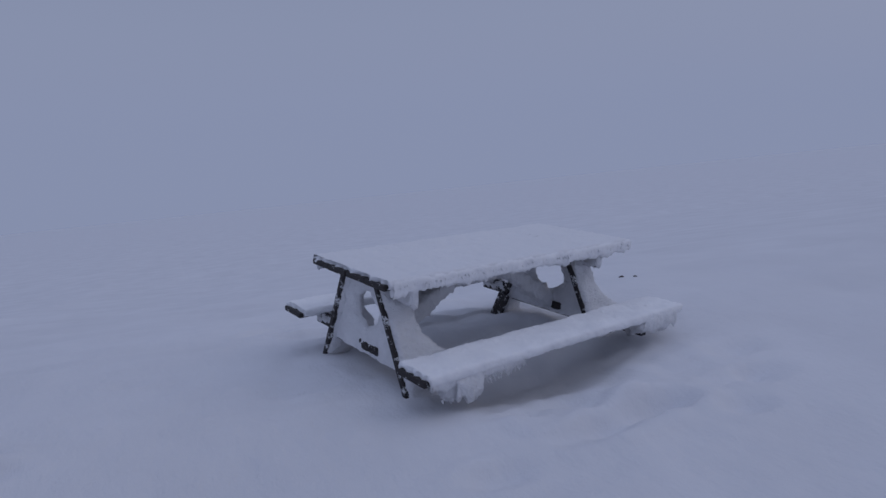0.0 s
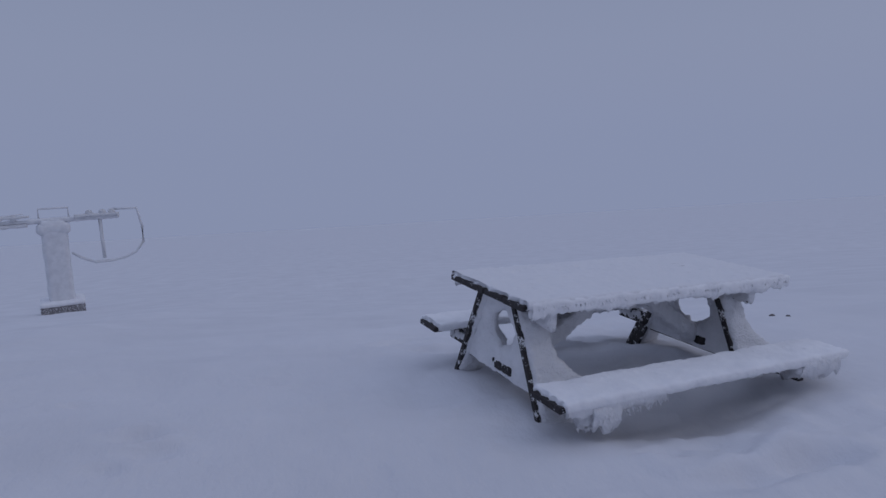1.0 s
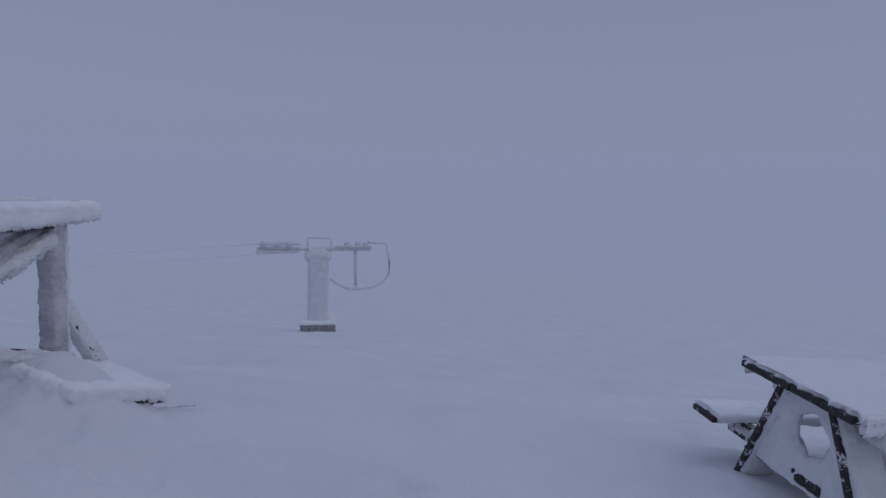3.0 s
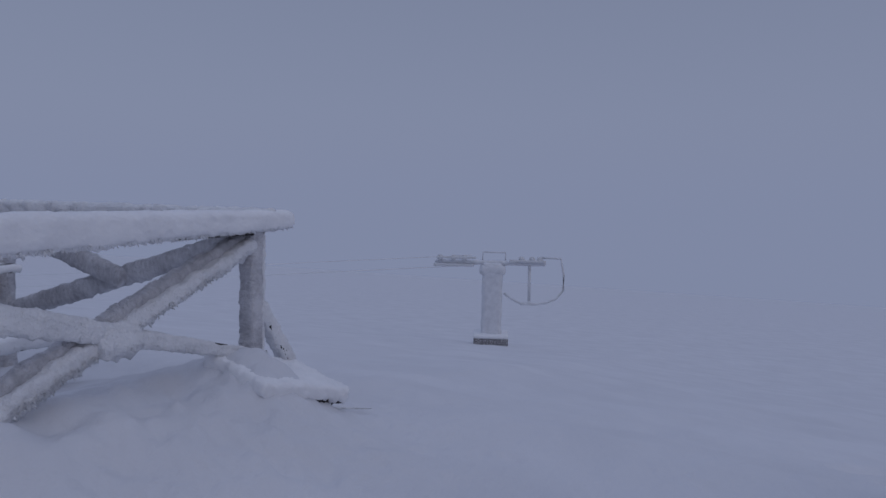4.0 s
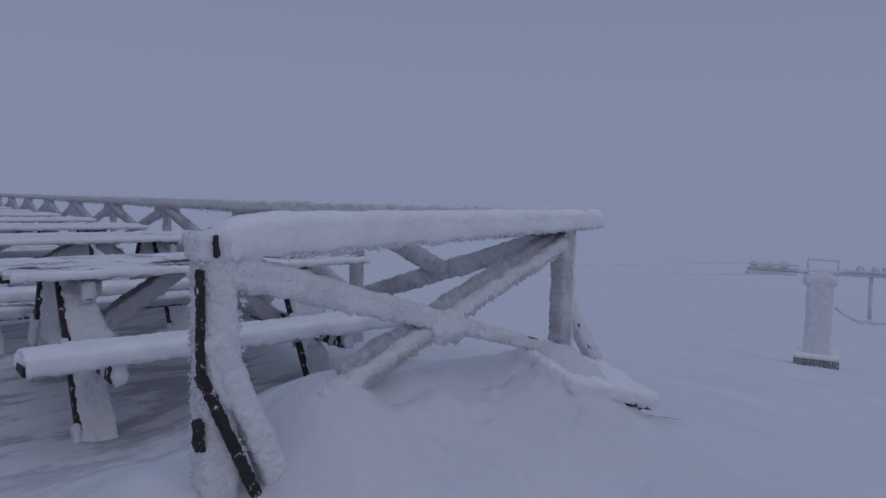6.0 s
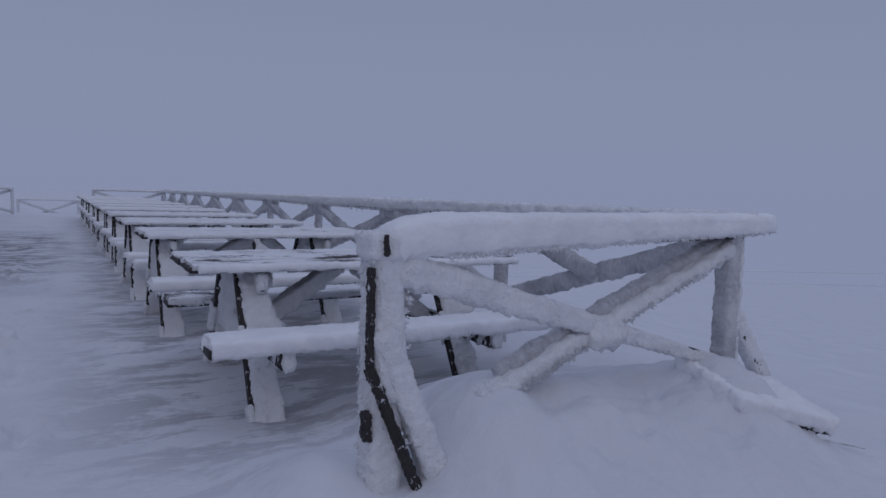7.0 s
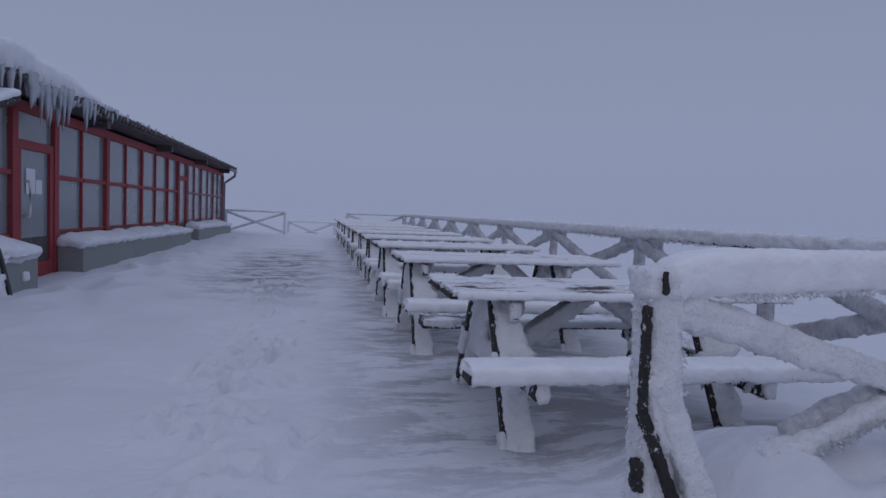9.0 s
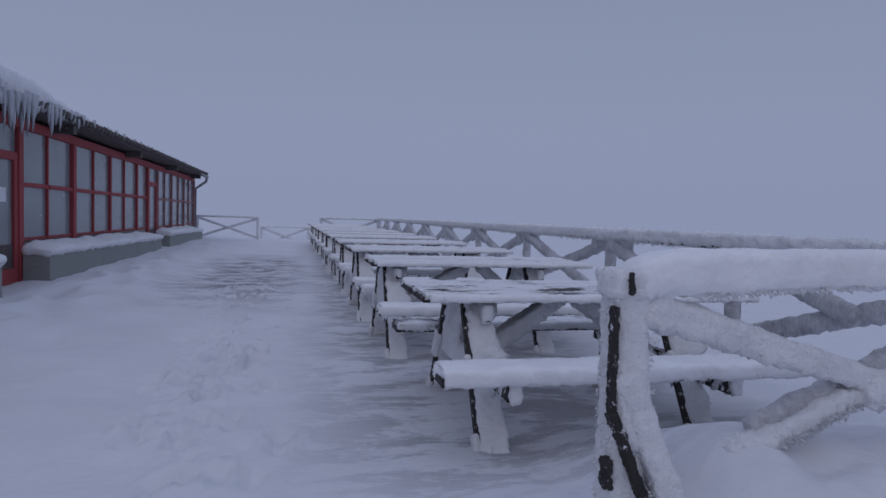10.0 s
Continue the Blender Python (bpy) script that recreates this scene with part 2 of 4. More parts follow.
def crust(lo, hi, step=0.03, amp=0.012, round_=0.02, hang=0.0, ragged=0.0, scale=14.0, seed=0.0, feather=0.9):
    """A lumpy, rounded body of rime or snow between two corners. hang: ragged lower rim; ragged: uneven -x end."""
    lo, hi = np.array(lo, float), np.array(hi, float)
    size = hi - lo
    nn = np.maximum(1, np.round(size / step)).astype(int)
    index, verts, faces = {}, [], []

    def vert(i, j, k):
        key = (i, j, k)
        if key not in index:
            index[key] = len(verts)
            p = lo + size * np.array(key) / nn
            r = min(round_, size.min() * 0.49)
            q = np.clip(p, lo + r, hi - r)
            d = p - q
            ln = np.linalg.norm(d)
            d = d / ln if ln > 1e-9 else np.array([0, 0, 1.0])
            if ln > 1e-9:
                p = q + d * r
            w = Vector(p) * scale + Vector((seed, seed * 1.7, -seed))
            a = noise.noise(w) * 0.6 + noise.noise(w * 2.7) * 0.35
            if feather:
                a += feather * (0.55 - abs(noise.noise(w * 4.3))) * (0.4 + abs(noise.noise(w * 9.0)))
            p = p + d * a * amp
            if hang and d[2] < -0.3:
                g = noise.noise(Vector((w.x * 1.1, w.y * 1.1, seed))) + 0.8 * noise.noise(Vector((w.x * 3.7, w.y * 3.7, seed)))
                p[2] -= (max(0.0, g + 0.1) + 0.5 * abs(noise.noise(Vector((w.x * 7, w.y * 7, seed))))) * hang
            if ragged and d[0] < -0.5:
                p[0] += ragged * (0.5 + noise.noise(Vector((seed, w.y * 1.6, w.z * 1.6))) + 0.5 * noise.noise(Vector((seed, w.y * 4, w.z * 4))))
            verts.append(tuple(p))
        return index[key]

    for ax in range(3):
        u, v = (ax + 1) % 3, (ax + 2) % 3
        for side in (0, nn[ax]):
            for a in range(nn[u]):
                for c in range(nn[v]):
                    quad = []
                    for da, dc in ((0, 0), (1, 0), (1, 1), (0, 1)):
                        key = [0, 0, 0]
                        key[ax], key[u], key[v] = side, a + da, c + dc
                        quad.append(vert(*key))
                    faces.append(quad if side else quad[::-1])
    me = bpy.data.meshes.new("crust")
    me.from_pydata(verts, [], faces)
    return smooth(me)


def tube(points, radius, sides=8, cap=True):
    """A round bar through points; radius may be one number or one for each point."""
    pts = [Vector(p) for p in points]
    rad = radius if isinstance(radius, (list, tuple)) else [radius] * len(pts)
    verts, faces = [], []
    for k, p in enumerate(pts):
        d = (pts[min(k + 1, len(pts) - 1)] - pts[max(k - 1, 0)]).normalized()
        q = d.to_track_quat("Z", "Y")
        for s in range(sides):
            a = 2 * math.pi * s / sides
            verts.append(p + q @ Vector((math.cos(a), math.sin(a), 0)) * rad[k])
    for k in range(len(pts) - 1):
        for s in range(sides):
            t_ = (s + 1) % sides
            faces.append((k * sides + s, k * sides + t_, (k + 1) * sides + t_, (k + 1) * sides + s))
    if cap:
        faces.append(tuple(range(sides))[::-1])
        faces.append(tuple(range((len(pts) - 1) * sides, len(pts) * sides)))
    me = bpy.data.meshes.new("tube")
    me.from_pydata([tuple(v) for v in verts], [], faces)
    return smooth(me)


def between(p0, p1, up=(0, 0, 1)):
    """A pose whose x axis runs from p0 to p1, with z as near to up as it can be; and the length."""
    p0, p1 = Vector(p0), Vector(p1)
    x = (p1 - p0).normalized()
    y = Vector(up).cross(x).normalized()
    z = x.cross(y)
    m = Matrix((x, y, z)).transposed().to_4x4()
    return Matrix.Translation(p0) @ m, (p1 - p0).length


def feathers(spots, size, seed):
    """Many small blades of rime as one body. spots: pairs of a foot and the way it points."""
    r = random.Random(seed)
    verts, faces = [], []
    for foot, way in spots:
        foot, way = Vector(foot), Vector(way).normalized()
        way = (way + Vector((r.gauss(0, 0.25), r.gauss(0, 0.25), r.gauss(0, 0.25)))).normalized()
        q = way.to_track_quat("Z", "Y")
        s = size * r.uniform(0.4, 1.3)
        k = len(verts)
        for a in range(4):
            w = s * (0.45 if a % 2 else 0.22)
            verts.append(tuple(foot - way * s * 0.25 + q @ Vector((math.cos(a * math.pi / 2) * w, math.sin(a * math.pi / 2) * w, 0))))
        verts.append(tuple(foot + way * s))
        faces += [(k + a, k + (a + 1) % 4, k + 4) for a in range(4)]
    me = bpy.data.meshes.new("feathers")
    me.from_pydata(verts, [], faces)
    return smooth(me)


def edge_spots(p0, p1, way, count, spread, seed):
    """Feet scattered along an edge."""
    r = random.Random(seed)
    p0, p1 = Vector(p0), Vector(p1)
    return [(p0.lerp(p1, r.random()) + Vector((r.gauss(0, spread), r.gauss(0, spread), r.gauss(0, spread))), way) for _ in range(count)]


# ---- ground ----


def ramp_down(d, k):
    """0 for d well below 0, d for d well above."""
    return math.log1p(math.exp(-abs(d) * k)) / k + max(0.0, d)


def bell(v, mid, wide):
    return math.exp(-(((v - mid) / wide) ** 2))


def rise(y):
    """Height of the terrace, tilted up towards its far end to fit the camera's view."""
    return 0.0075 * min(26.0, max(0.0, y - 4.0))


def ground_z(x, y):
    # the hillside falls away beyond the terrace
    z = -0.205 * ramp_down(x - 4.2, 2.2) + 0.09 * ramp_down(x - 27, 0.3)
    d = max(0.0, 3.0 - y)
    z -= 0.30 * (1 - math.exp(-d * 0.45)) * (1.0 if x < 30 else 0.5)
    z += rise(y) / (1 + math.exp((min(x, 40.0) - 5.0) * 1.5))
    # drift heaped along the end fence, scooped out beneath its braces
    cx = min(8.0, max(-3.0, x))
    side = 1 / (1 + math.exp(-(cx - 1.62) * 9)) / (1 + math.exp((cx - 3.42) * 8))
    z += 0.33 * side * math.exp(-(((y - 3.0) / (1.1 if y > 3.0 else 0.72)) ** 2))
    z -= 0.10 * bell(x, 2.80, 0.28) * bell(y, 2.97, 0.13)
    z += 0.13 * bell(x, 3.27, 0.20) * bell(y, 2.93, 0.30)
    z += 0.04 * bell(x, 3.2, 0.28) * bell(y, 2.9, 0.28)
    shelf = 1 / (1 + math.exp(-(cx - 1.60) * 9)) / (1 + math.exp((cx - 2.06) * 9))
    z += 0.13 * shelf * (bell(y, 2.90, 0.30) if y < 2.90 else bell(max(3.2, y), 3.2, 0.45))
    z += 0.05 * bell(x, 3.12, 0.3) * bell(y, 2.68, 0.22)
    z -= 0.07 * bell(x, 2.10, 0.13) * bell(y, 2.92, 0.14)
    # small heap blown against the near post
    z += 0.16 * bell(x, 1.14, 0.26) * bell(y, 3.14, 0.34)
    # drift along the house front
    z += 0.10 * bell(x, -4.3, 0.9) * min(1.0, max(0.0, (y - 15) / 8)) * (1 if y < 36 else 0)
    # low swell between path and house
    z += 0.05 * bell(x, -2.6, 0.7) * bell(y, 10.0, 6.0)
    # hollow scoured by the wind before the lone table
    u, v = (x - 2.95) * 0.21 - (y + 1.35) * 0.98, (x - 2.95) * 0.98 + (y + 1.35) * 0.21
    z -= 0.15 * bell(u, 0.30, 0.62) * bell(v, 0.1, 0.36)
    return z


def fine(lo, hi, step):
    return list(np.arange(lo, hi, step))


gx = [-1500, -400, -120, -50, -25, -14, -9] + fine(-7, -4.5, 0.2) + fine(-4.5, 1.4, 0.042) + fine(1.4, 4.0, 0.026) + fine(4.0, 6.5, 0.042) + fine(6.5, 12, 0.2) + fine(12, 32, 0.8) + [40, 60, 100, 200, 500, 1500]
gy = [-1500, -400, -120, -50, -25, -12, -7] + fine(-5, -2.6, 0.12) + fine(-2.6, 1.8, 0.042) + fine(1.8, 3.6, 0.026) + fine(3.6, 8, 0.042) + fine(8, 18, 0.09) + fine(18, 40, 0.5) + [45, 60, 100, 200, 500, 1500]
rng = random.Random(5)
steps = []
for k in range(170):
    y = rng.uniform(3.4, 12.0)
    steps.append((rng.gauss(-0.22 - 0.03 * y, 0.24), y, rng.uniform(0.035, 0.07), rng.uniform(0.04, 0.09)))
for k in range(60):
    steps.append((rng.uniform(2.1, 5.5), rng.uniform(-2.8, -0.2), rng.uniform(0.05, 0.12), rng.uniform(0.025, 0.06)))
for k in range(9):
    steps.append((rng.uniform(2.4, 4.6), rng.uniform(0.4, 1.9), rng.uniform(0.04, 0.08), rng.uniform(0.02, 0.04)))
steps = [q for q in steps if min((q[0] - lx) ** 2 + (q[1] - ly) ** 2 for lx, ly in ((3.1, -0.8), (4.1, -0.6), (3.4, -2.3), (4.4, -2.1))) > 0.12]
dent = np.zeros((len(gx), len(gy)))
GX, GY = np.array(gx)[:, None], np.array(gy)[None, :]
for cx, cy, r, dp in steps:
    q = ((GX - cx) / r) ** 2 + ((GY - cy) / (r * 1.5)) ** 2
    dent -= dp * np.exp(-q) - 0.35 * dp * np.exp(-((np.sqrt(q) - 1.6) ** 2) * 3)
gv, gf = [], []
for i, x in enumerate(gx):
    for j, y in enumerate(gy):
        z = ground_z(x, y) + dent[i, j]
        if abs(x) < 60 and abs(y) < 60:
            p = Vector((x * 0.55, y * 0.4, 3.0))
            z += 0.06 * noise.noise(p) + 0.032 * noise.noise(p * 3.1) + 0.016 * noise.noise(Vector((x * 2.6, y * 3.4, 11))) + 0.008 * noise.noise(Vector((x * 4.2, y * 7.0, 1))) + 0.004 * noise.noise(Vector((x * 11, y * 14, 7)))
            lumps = bell(x, 2.7, 1.1) * bell(y, 2.6, 0.7) + 0.5 * bell(x, 3.6, 1.6) * bell(y, -1.6, 1.6) + 0.16 * bell(x, -0.4, 0.5) * (1 if 2 < y < 14 else 0)
            z += lumps * (0.040 * noise.noise(Vector((x * 3.2, y * 4.0, 21))) + 0.046 * noise.noise(Vector((x * 8, y * 8, 9))) + 0.024 * noise.noise(Vector((x * 17, y * 17, 5))))
            # wind-cut ridges before the house
            z += 0.11 * bell(x, -2.9, 0.7) * (1 - 2.4 * abs(noise.noise(Vector((x * 1.5 - y * 0.5, y * 0.9 + x * 0.5, 31))))) * (1 if y < 26 else 0)
            # wind ripples
            z += 0.005 * noise.noise(Vector((x * 1.7 + y * 0.8, (y - x) * 5.0, 2)))
        gv.append((x, y, z))
for i in range(len(gx) - 1):
    for j in range(len(gy) - 1):
        a = i * len(gy) + j
        gf.append((a, a + len(gy), a + len(gy) + 1, a + 1))
gme = bpy.data.meshes.new("ground")
gme.from_pydata(gv, [], gf)
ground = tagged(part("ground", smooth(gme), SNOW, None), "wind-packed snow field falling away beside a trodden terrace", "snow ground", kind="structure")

# ---- picnic tables ----


def rime_frame(xx, seat, foot, head, seed, hole=1.0):
    """Rime grown over an A-shaped end frame, with one rounded hole left in it."""
    NA, NR = 64, 7
    bottom = seat - 0.125

    def legy(z):
        return foot + (head - foot) * (z + 0.25) / 0.96

    verts, faces = [], []
    for a in range(NA):
        t = 2 * math.pi * a / NA
        dy, dz = math.cos(t), math.sin(t)
        r = 0.05
        while r < 0.7 and bottom < 0.50 + dz * r < 0.70 and abs(dy * r) < legy(0.50 + dz * r):
            r += 0.008
        w = 0.30 * noise.noise(Vector((dy * 1.6, dz * 1.6, seed))) + 0.12 * noise.noise(Vector((dy * 6, dz * 6, seed)))
        r0 = hole * math.hypot(0.105 * dy, 0.095 * dz) * (1 + w)
        r0 = min(r0, r * 0.8)
        for k in range(NR):
            u = k / (NR - 1)
            rr = r0 + (r - r0) * u
            p = Vector((xx, dy * rr, 0.50 + dz * rr))
            th = 0.030 * math.sqrt(min(1.0, 3 * u)) + 0.012 * noise.noise(p * 13) + 0.007 * noise.noise(p * 34)
            verts += [(xx + 0.018 - max(th, 0.0), p.y, p.z), (xx + 0.030 + max(th, 0.0), p.y, p.z)]
    for a in range(NA):
        for k in range(NR - 1):
            i, j = (a * NR + k) * 2, (((a + 1) % NA) * NR + k) * 2
            faces.append((i, i + 2, j + 2, j))
            faces.append((i + 1, j + 1, j + 3, i + 3))
        i, j = a * NR * 2, ((a + 1) % NA) * NR * 2
        faces.append((i, j, j + 1, i + 1))
    me = bpy.data.meshes.new("rime_frame")
    me.from_pydata(verts, [], faces)
    return smooth(me)


def picnic_table(m, label, group, seed=1.0, seat=0.438, ends=(0.35, 1.58), foot=0.78, head=0.20, legw=0.05, thick=0.040, top_mat=None, step=0.020, beam=0.745, lump=0.026, web=False, L=2.05, lift=0.02, out=0.745, far_thick=None):
    """Long axis along x from 0 to L, middle at y 0, stands on z 0; web: grown over with rime, as on the open slope."""
    t = base_of("picnic_table", m, label, "picnic table", group)
    top_mat = top_mat or SOFT
    T = 0.742 + lift
    # tabletop of four planks with rime and snow on it
    for k in range(4):
        y0 = -0.41 + k * 0.207
        part("plank", box((0.004 * (k % 2), y0, T - 0.032), (L, y0 + 0.2, T)), DARK, t)
    if web:
        part("snow_layer", crust((0.004, -0.425, T - 0.016), (L + 0.02, 0.425, T + 0.020), step * 1.2, 0.011, 0.014, 0.0, 0.04, 9, seed), top_mat, t, "thin wind-packed snow on the tabletop")
    else:
        # on the terrace the gaps between the boards stay open
        for k in range(4):
            y0, hi = -0.408 + k * 0.207, T + 0.016 + 0.006 * math.sin(seed * 3 + k * 2.1)
            part("snow_layer", crust((-0.004, y0 + (0.008 if k else -0.01), T - 0.016), (L + 0.03, y0 + (0.188 if k < 3 else 0.205), hi), step, 0.010, 0.012, 0.0, 0.035, 9, seed + k), top_mat, t, "thin snow strip along a board")
    for s in (-1, 1):
        y0, y1 = sorted((s * 0.400, s * 0.434))
        part("edge_rime", crust((0.03, y0, T - (0.050 if web else 0.026)), (L + 0.035, y1, T + 0.012), step, 0.012, 0.012, 0.030 if web else 0.008, 0.03, 12, seed + s), SOFT, t, "rime along the edge")
    # benches
    b0, b1 = (-0.03, L + 0.07) if web else (0.015, L + 0.03)
    for s, nm in ((-1, 1), (1, 2)):
        th = far_thick if far_thick and s > 0 else thick
        y0, y1 = sorted((s * (out - 0.115), s * (out + 0.115)))
        part("seat_plank", box((b0, y0, seat - (0.032 if web else 0.043)), (b1, y1, seat)), DARK, t)
        part("seat_snow", crust((b0 + (0.014 if web else -0.004), y0 - 0.02, seat - th), (b1 + 0.015, y1 + 0.02, seat + th), step, 0.013, min(0.034, th * 0.7), 0.005 if web else 0.016, 0.025, 11, seed + 3 * nm), STREAK if th != thick else SOFT, t, "rounded snow crust on the seat")
    spots = []
    for s in (-1, 1):
        spots += edge_spots((0.04, s * 0.432, T - 0.018), (L + 0.03, s * 0.432, T - 0.018), (0, s * 0.5, -1), 170, 0.006, seed + s)
        for yy in () if web else (out - 0.125, out + 0.13):
            spots += edge_spots((0.04, s * yy, seat - thick * 0.7), (L + 0.04, s * yy, seat - thick * 0.7), (0, s * (1 if yy > out else -1) * 0.5, -1), 120, 0.006, seed + s + yy)
    if web:
        # heavy ragged rime hanging from the weather side of the bench
        y = -out - 0.135
        part("seat_rime", crust((0.0, y + 0.012, seat - 0.050), (0.62, y + 0.055, seat + 0.012), step, 0.016, 0.02, 0.034, 0.05, 9, seed + 41), RIME, t, "ragged rime hanging from the seat edge")
        part("seat_rime", crust((0.13, y + 0.01, seat - 0.130), (0.34, y + 0.15, seat - 0.02), step, 0.026, 0.04, 0.05, 0.04, 11, seed + 42), RIME, t, "clump of rime round the beam end")
        part("seat_rime", crust((0.66, y + 0.015, seat - 0.022), (L - 0.30, y + 0.045, seat + 0.012), step, 0.014, 0.014, 0.012, 0.0, 15, seed + 43), RIME, t)
        part("seat_rime", crust((L - 0.34, y, seat - 0.085), (L + 0.035, y + 0.15, seat + 0.010), step, 0.024, 0.03, 0.04, 0.05, 11, seed + 44), RIME, t, "clump of rime round the seat end")
        spots += edge_spots((0.08, y + 0.01, seat - 0.10), (0.60, y + 0.01, seat - 0.05), (0, -0.6, -1), 110, 0.014, seed + 3)
    tagged(part("rime_fringe", feathers(spots, 0.015, seed), SOFT, t), kind="stuff")
    for e, xx in enumerate(ends):
        # cross beams
        part("seat_beam", box((xx + 0.05, -out - 0.08, seat - 0.138), (xx + 0.095, out + 0.08, seat - 0.044)), FLECK, t)
        part("beam_rime", crust((xx + 0.044, -beam, seat - 0.128), (xx + 0.108, beam, seat - 0.045), step, 0.020, 0.02, 0.0 if web else 0.03, 0.012, 19, seed + 7 + e), RIME, t, "broken rime on the beam")
        part("top_beam", box((xx + 0.05, -0.38, T - 0.145), (xx + 0.095, 0.38, T - 0.045)), DARK, t)
        part("beam_rime", crust((xx + 0.044, -0.387, T - 0.14), (xx + 0.104, 0.387, T - 0.042), step * 1.3, 0.014, 0.02, 0.03, 0, 14, seed + 9 + e), RIME, t)
        for s in (-1, 1):
            mm, ln = between((xx, s * foot, -0.25), (xx, s * head, T - 0.032), (1, 0, 0))
            # in the leg's own axes x runs up it and z along the table
            part("leg", box((0, -legw / 2, -0.05), (ln, legw / 2, 0.055)), FLECK if web else DARK, t, m=mm)
            me = crust((0.10, -legw / 2 - 0.014, -0.030), (ln - 0.005, legw / 2 + 0.018, 0.112), step, lump, 0.03, 0, 0, 10, seed + 11 + e * 5 + s)
            for v in me.vertices:
                # the rime spreads where the leg meets seat and top
                if v.co.z > 0.03:
                    up = (v.co.x / ln * (T + 0.218) - 0.25 - seat) / (T - 0.032 - seat)
                    if web:
                        w = 0.25 + 1.5 * max(0.0, min(1.0, (0.42 - up) / 0.6)) ** 2 + 0.9 * max(0.0, (up - 0.66) / 0.34) ** 2
                        w *= 1.0 if up > -0.35 else 0.3
                    else:
                        w = max(0.0, 1 - abs(up) * 2.2) + max(0.0, (up - 0.55) / 0.45) * 0.8
                        w *= 1.0 if up > -0.15 else 0.3
                    v.co.z += (v.co.z - 0.03) * w + 0.018 * noise.noise(Vector((v.co.x * 9, seed, e + s))) + 0.03 * max(0.0, 0.45 - v.co.x) / 0.35
            part("leg_rime", me, RIME, t, "feathery rime on the leg", mm)
            if web and e and s > 0:
                part("bare_patch", box((0.27, -0.055, -0.062), (0.58, 0.05, -0.04), 0.004), FLECK, t, "dark board flecked with frost", mm)
            if not web:
                # rime over the middle of the leg's bare edge
                part("leg_rime", crust((0.60, -legw / 2 - 0.010, -0.066), (0.80, legw / 2 + 0.012, -0.03), step, 0.014, 0.014, 0, 0.04, 16, seed + 61 + e + s), RIME, t, "", mm)
                part("leg_rime", crust((0.02, -legw / 2 - 0.010, -0.066), (0.37, legw / 2 + 0.012, -0.03), step, 0.014, 0.014, 0, 0.0, 16, seed + 64 + e + s), RIME, t, "", mm)
                # lump of rime where the beam carries the bench
                y0, y1 = sorted((s * (out - 0.06), s * (out + 0.10)))
                part("beam_end_rime", crust((xx + 0.05, y0, seat - 0.14), (xx + 0.125, y1, seat - 0.03), step * 1.4, 0.018, 0.02, 0.012, 0.02, 13, seed + 31 + e * 3 + s), RIME, t)
        if web:
            part("rime_web", rime_frame(xx, seat, foot, head, seed + 15 + e, (1.05, 1.3)[e]), RIME, t, "rime grown across between the legs")
            part("bare_patch", crust((xx - 0.016, -0.14, seat - 0.105), (xx + 0.01, 0.07, seat - 0.055), 0.010, 0.010, 0.008, 0, 0, 17, seed + 50 + e), DARK, t, "bare dark patch of the beam")
            part("bare_patch", box((xx + 0.0, -0.52, seat - 0.140), (xx + 0.05, 0.50, seat - 0.126), 0.003), DARK, t)
        elif e == 0:
            part("rime_web", rime_frame(xx, seat, foot, head, seed + 15, 0.7), RIME, t, "rime grown across between the legs")
        # slanting brace to the middle
        x1 = L / 2 + (-0.06 if e == 0 else 0.06)
        mm, ln = between((xx + 0.07, 0, seat - 0.10), (x1, 0, T - 0.052), (0, 0, 1))
        part("brace", box((0, -0.045, -0.02), (ln, 0.045, 0.02)), DARK, t, m=mm)
        part("brace_rime", crust((0, -0.060, -0.040), (ln, 0.060, 0.050), step * 1.1, 0.018, 0.02, 0.02, 0, 13, seed + 21 + e), RIME, t, "", mm)
    return t


SPACING = 2.22


def at_row(k, turn=0.0):
    y = 4.75 + SPACING * k
    return pose(0.865 - 0.035 * k, y, rise(y), rx=0.36, rz=turn)


first = picnic_table(at_row(0), "snow-crusted dark wooden picnic table with boards showing in streaks", "picnic tables along the terrace", 2.0, ends=(0.31, 1.56), top_mat=STREAK, step=0.014, far_thick=0.026, lift=0.035)
second = picnic_table(at_row(1), "snow-crusted dark wooden picnic table on the terrace", "picnic tables along the terrace", 5.0, ends=(0.17, 1.52), top_mat=FAINT, lift=0.055)
third = picnic_table(at_row(2, 0.5), "snow-crusted dark wooden picnic table on the terrace", "picnic tables along the terrace", 8.0, ends=(0.15, 1.52), top_mat=FAINT, lift=0.055)
for k in range(3, 11):
    copy_thing((second, third)[k % 2], at_row(k, 0.4 * (-1) ** k))
picnic_table(pose(3.515, -0.568, -0.385, rx=1.8, ry=2.3, rz=-77.6), "lone rime-crusted picnic table half drifted in on the slope", "", 31.0, 0.362, (0.13, 1.60), 0.65, 0.17, 0.034, 0.024, top_mat=DUSTED, step=0.012, beam=0.765, lump=0.018, web=True, L=1.91, lift=0.0, out=0.685)

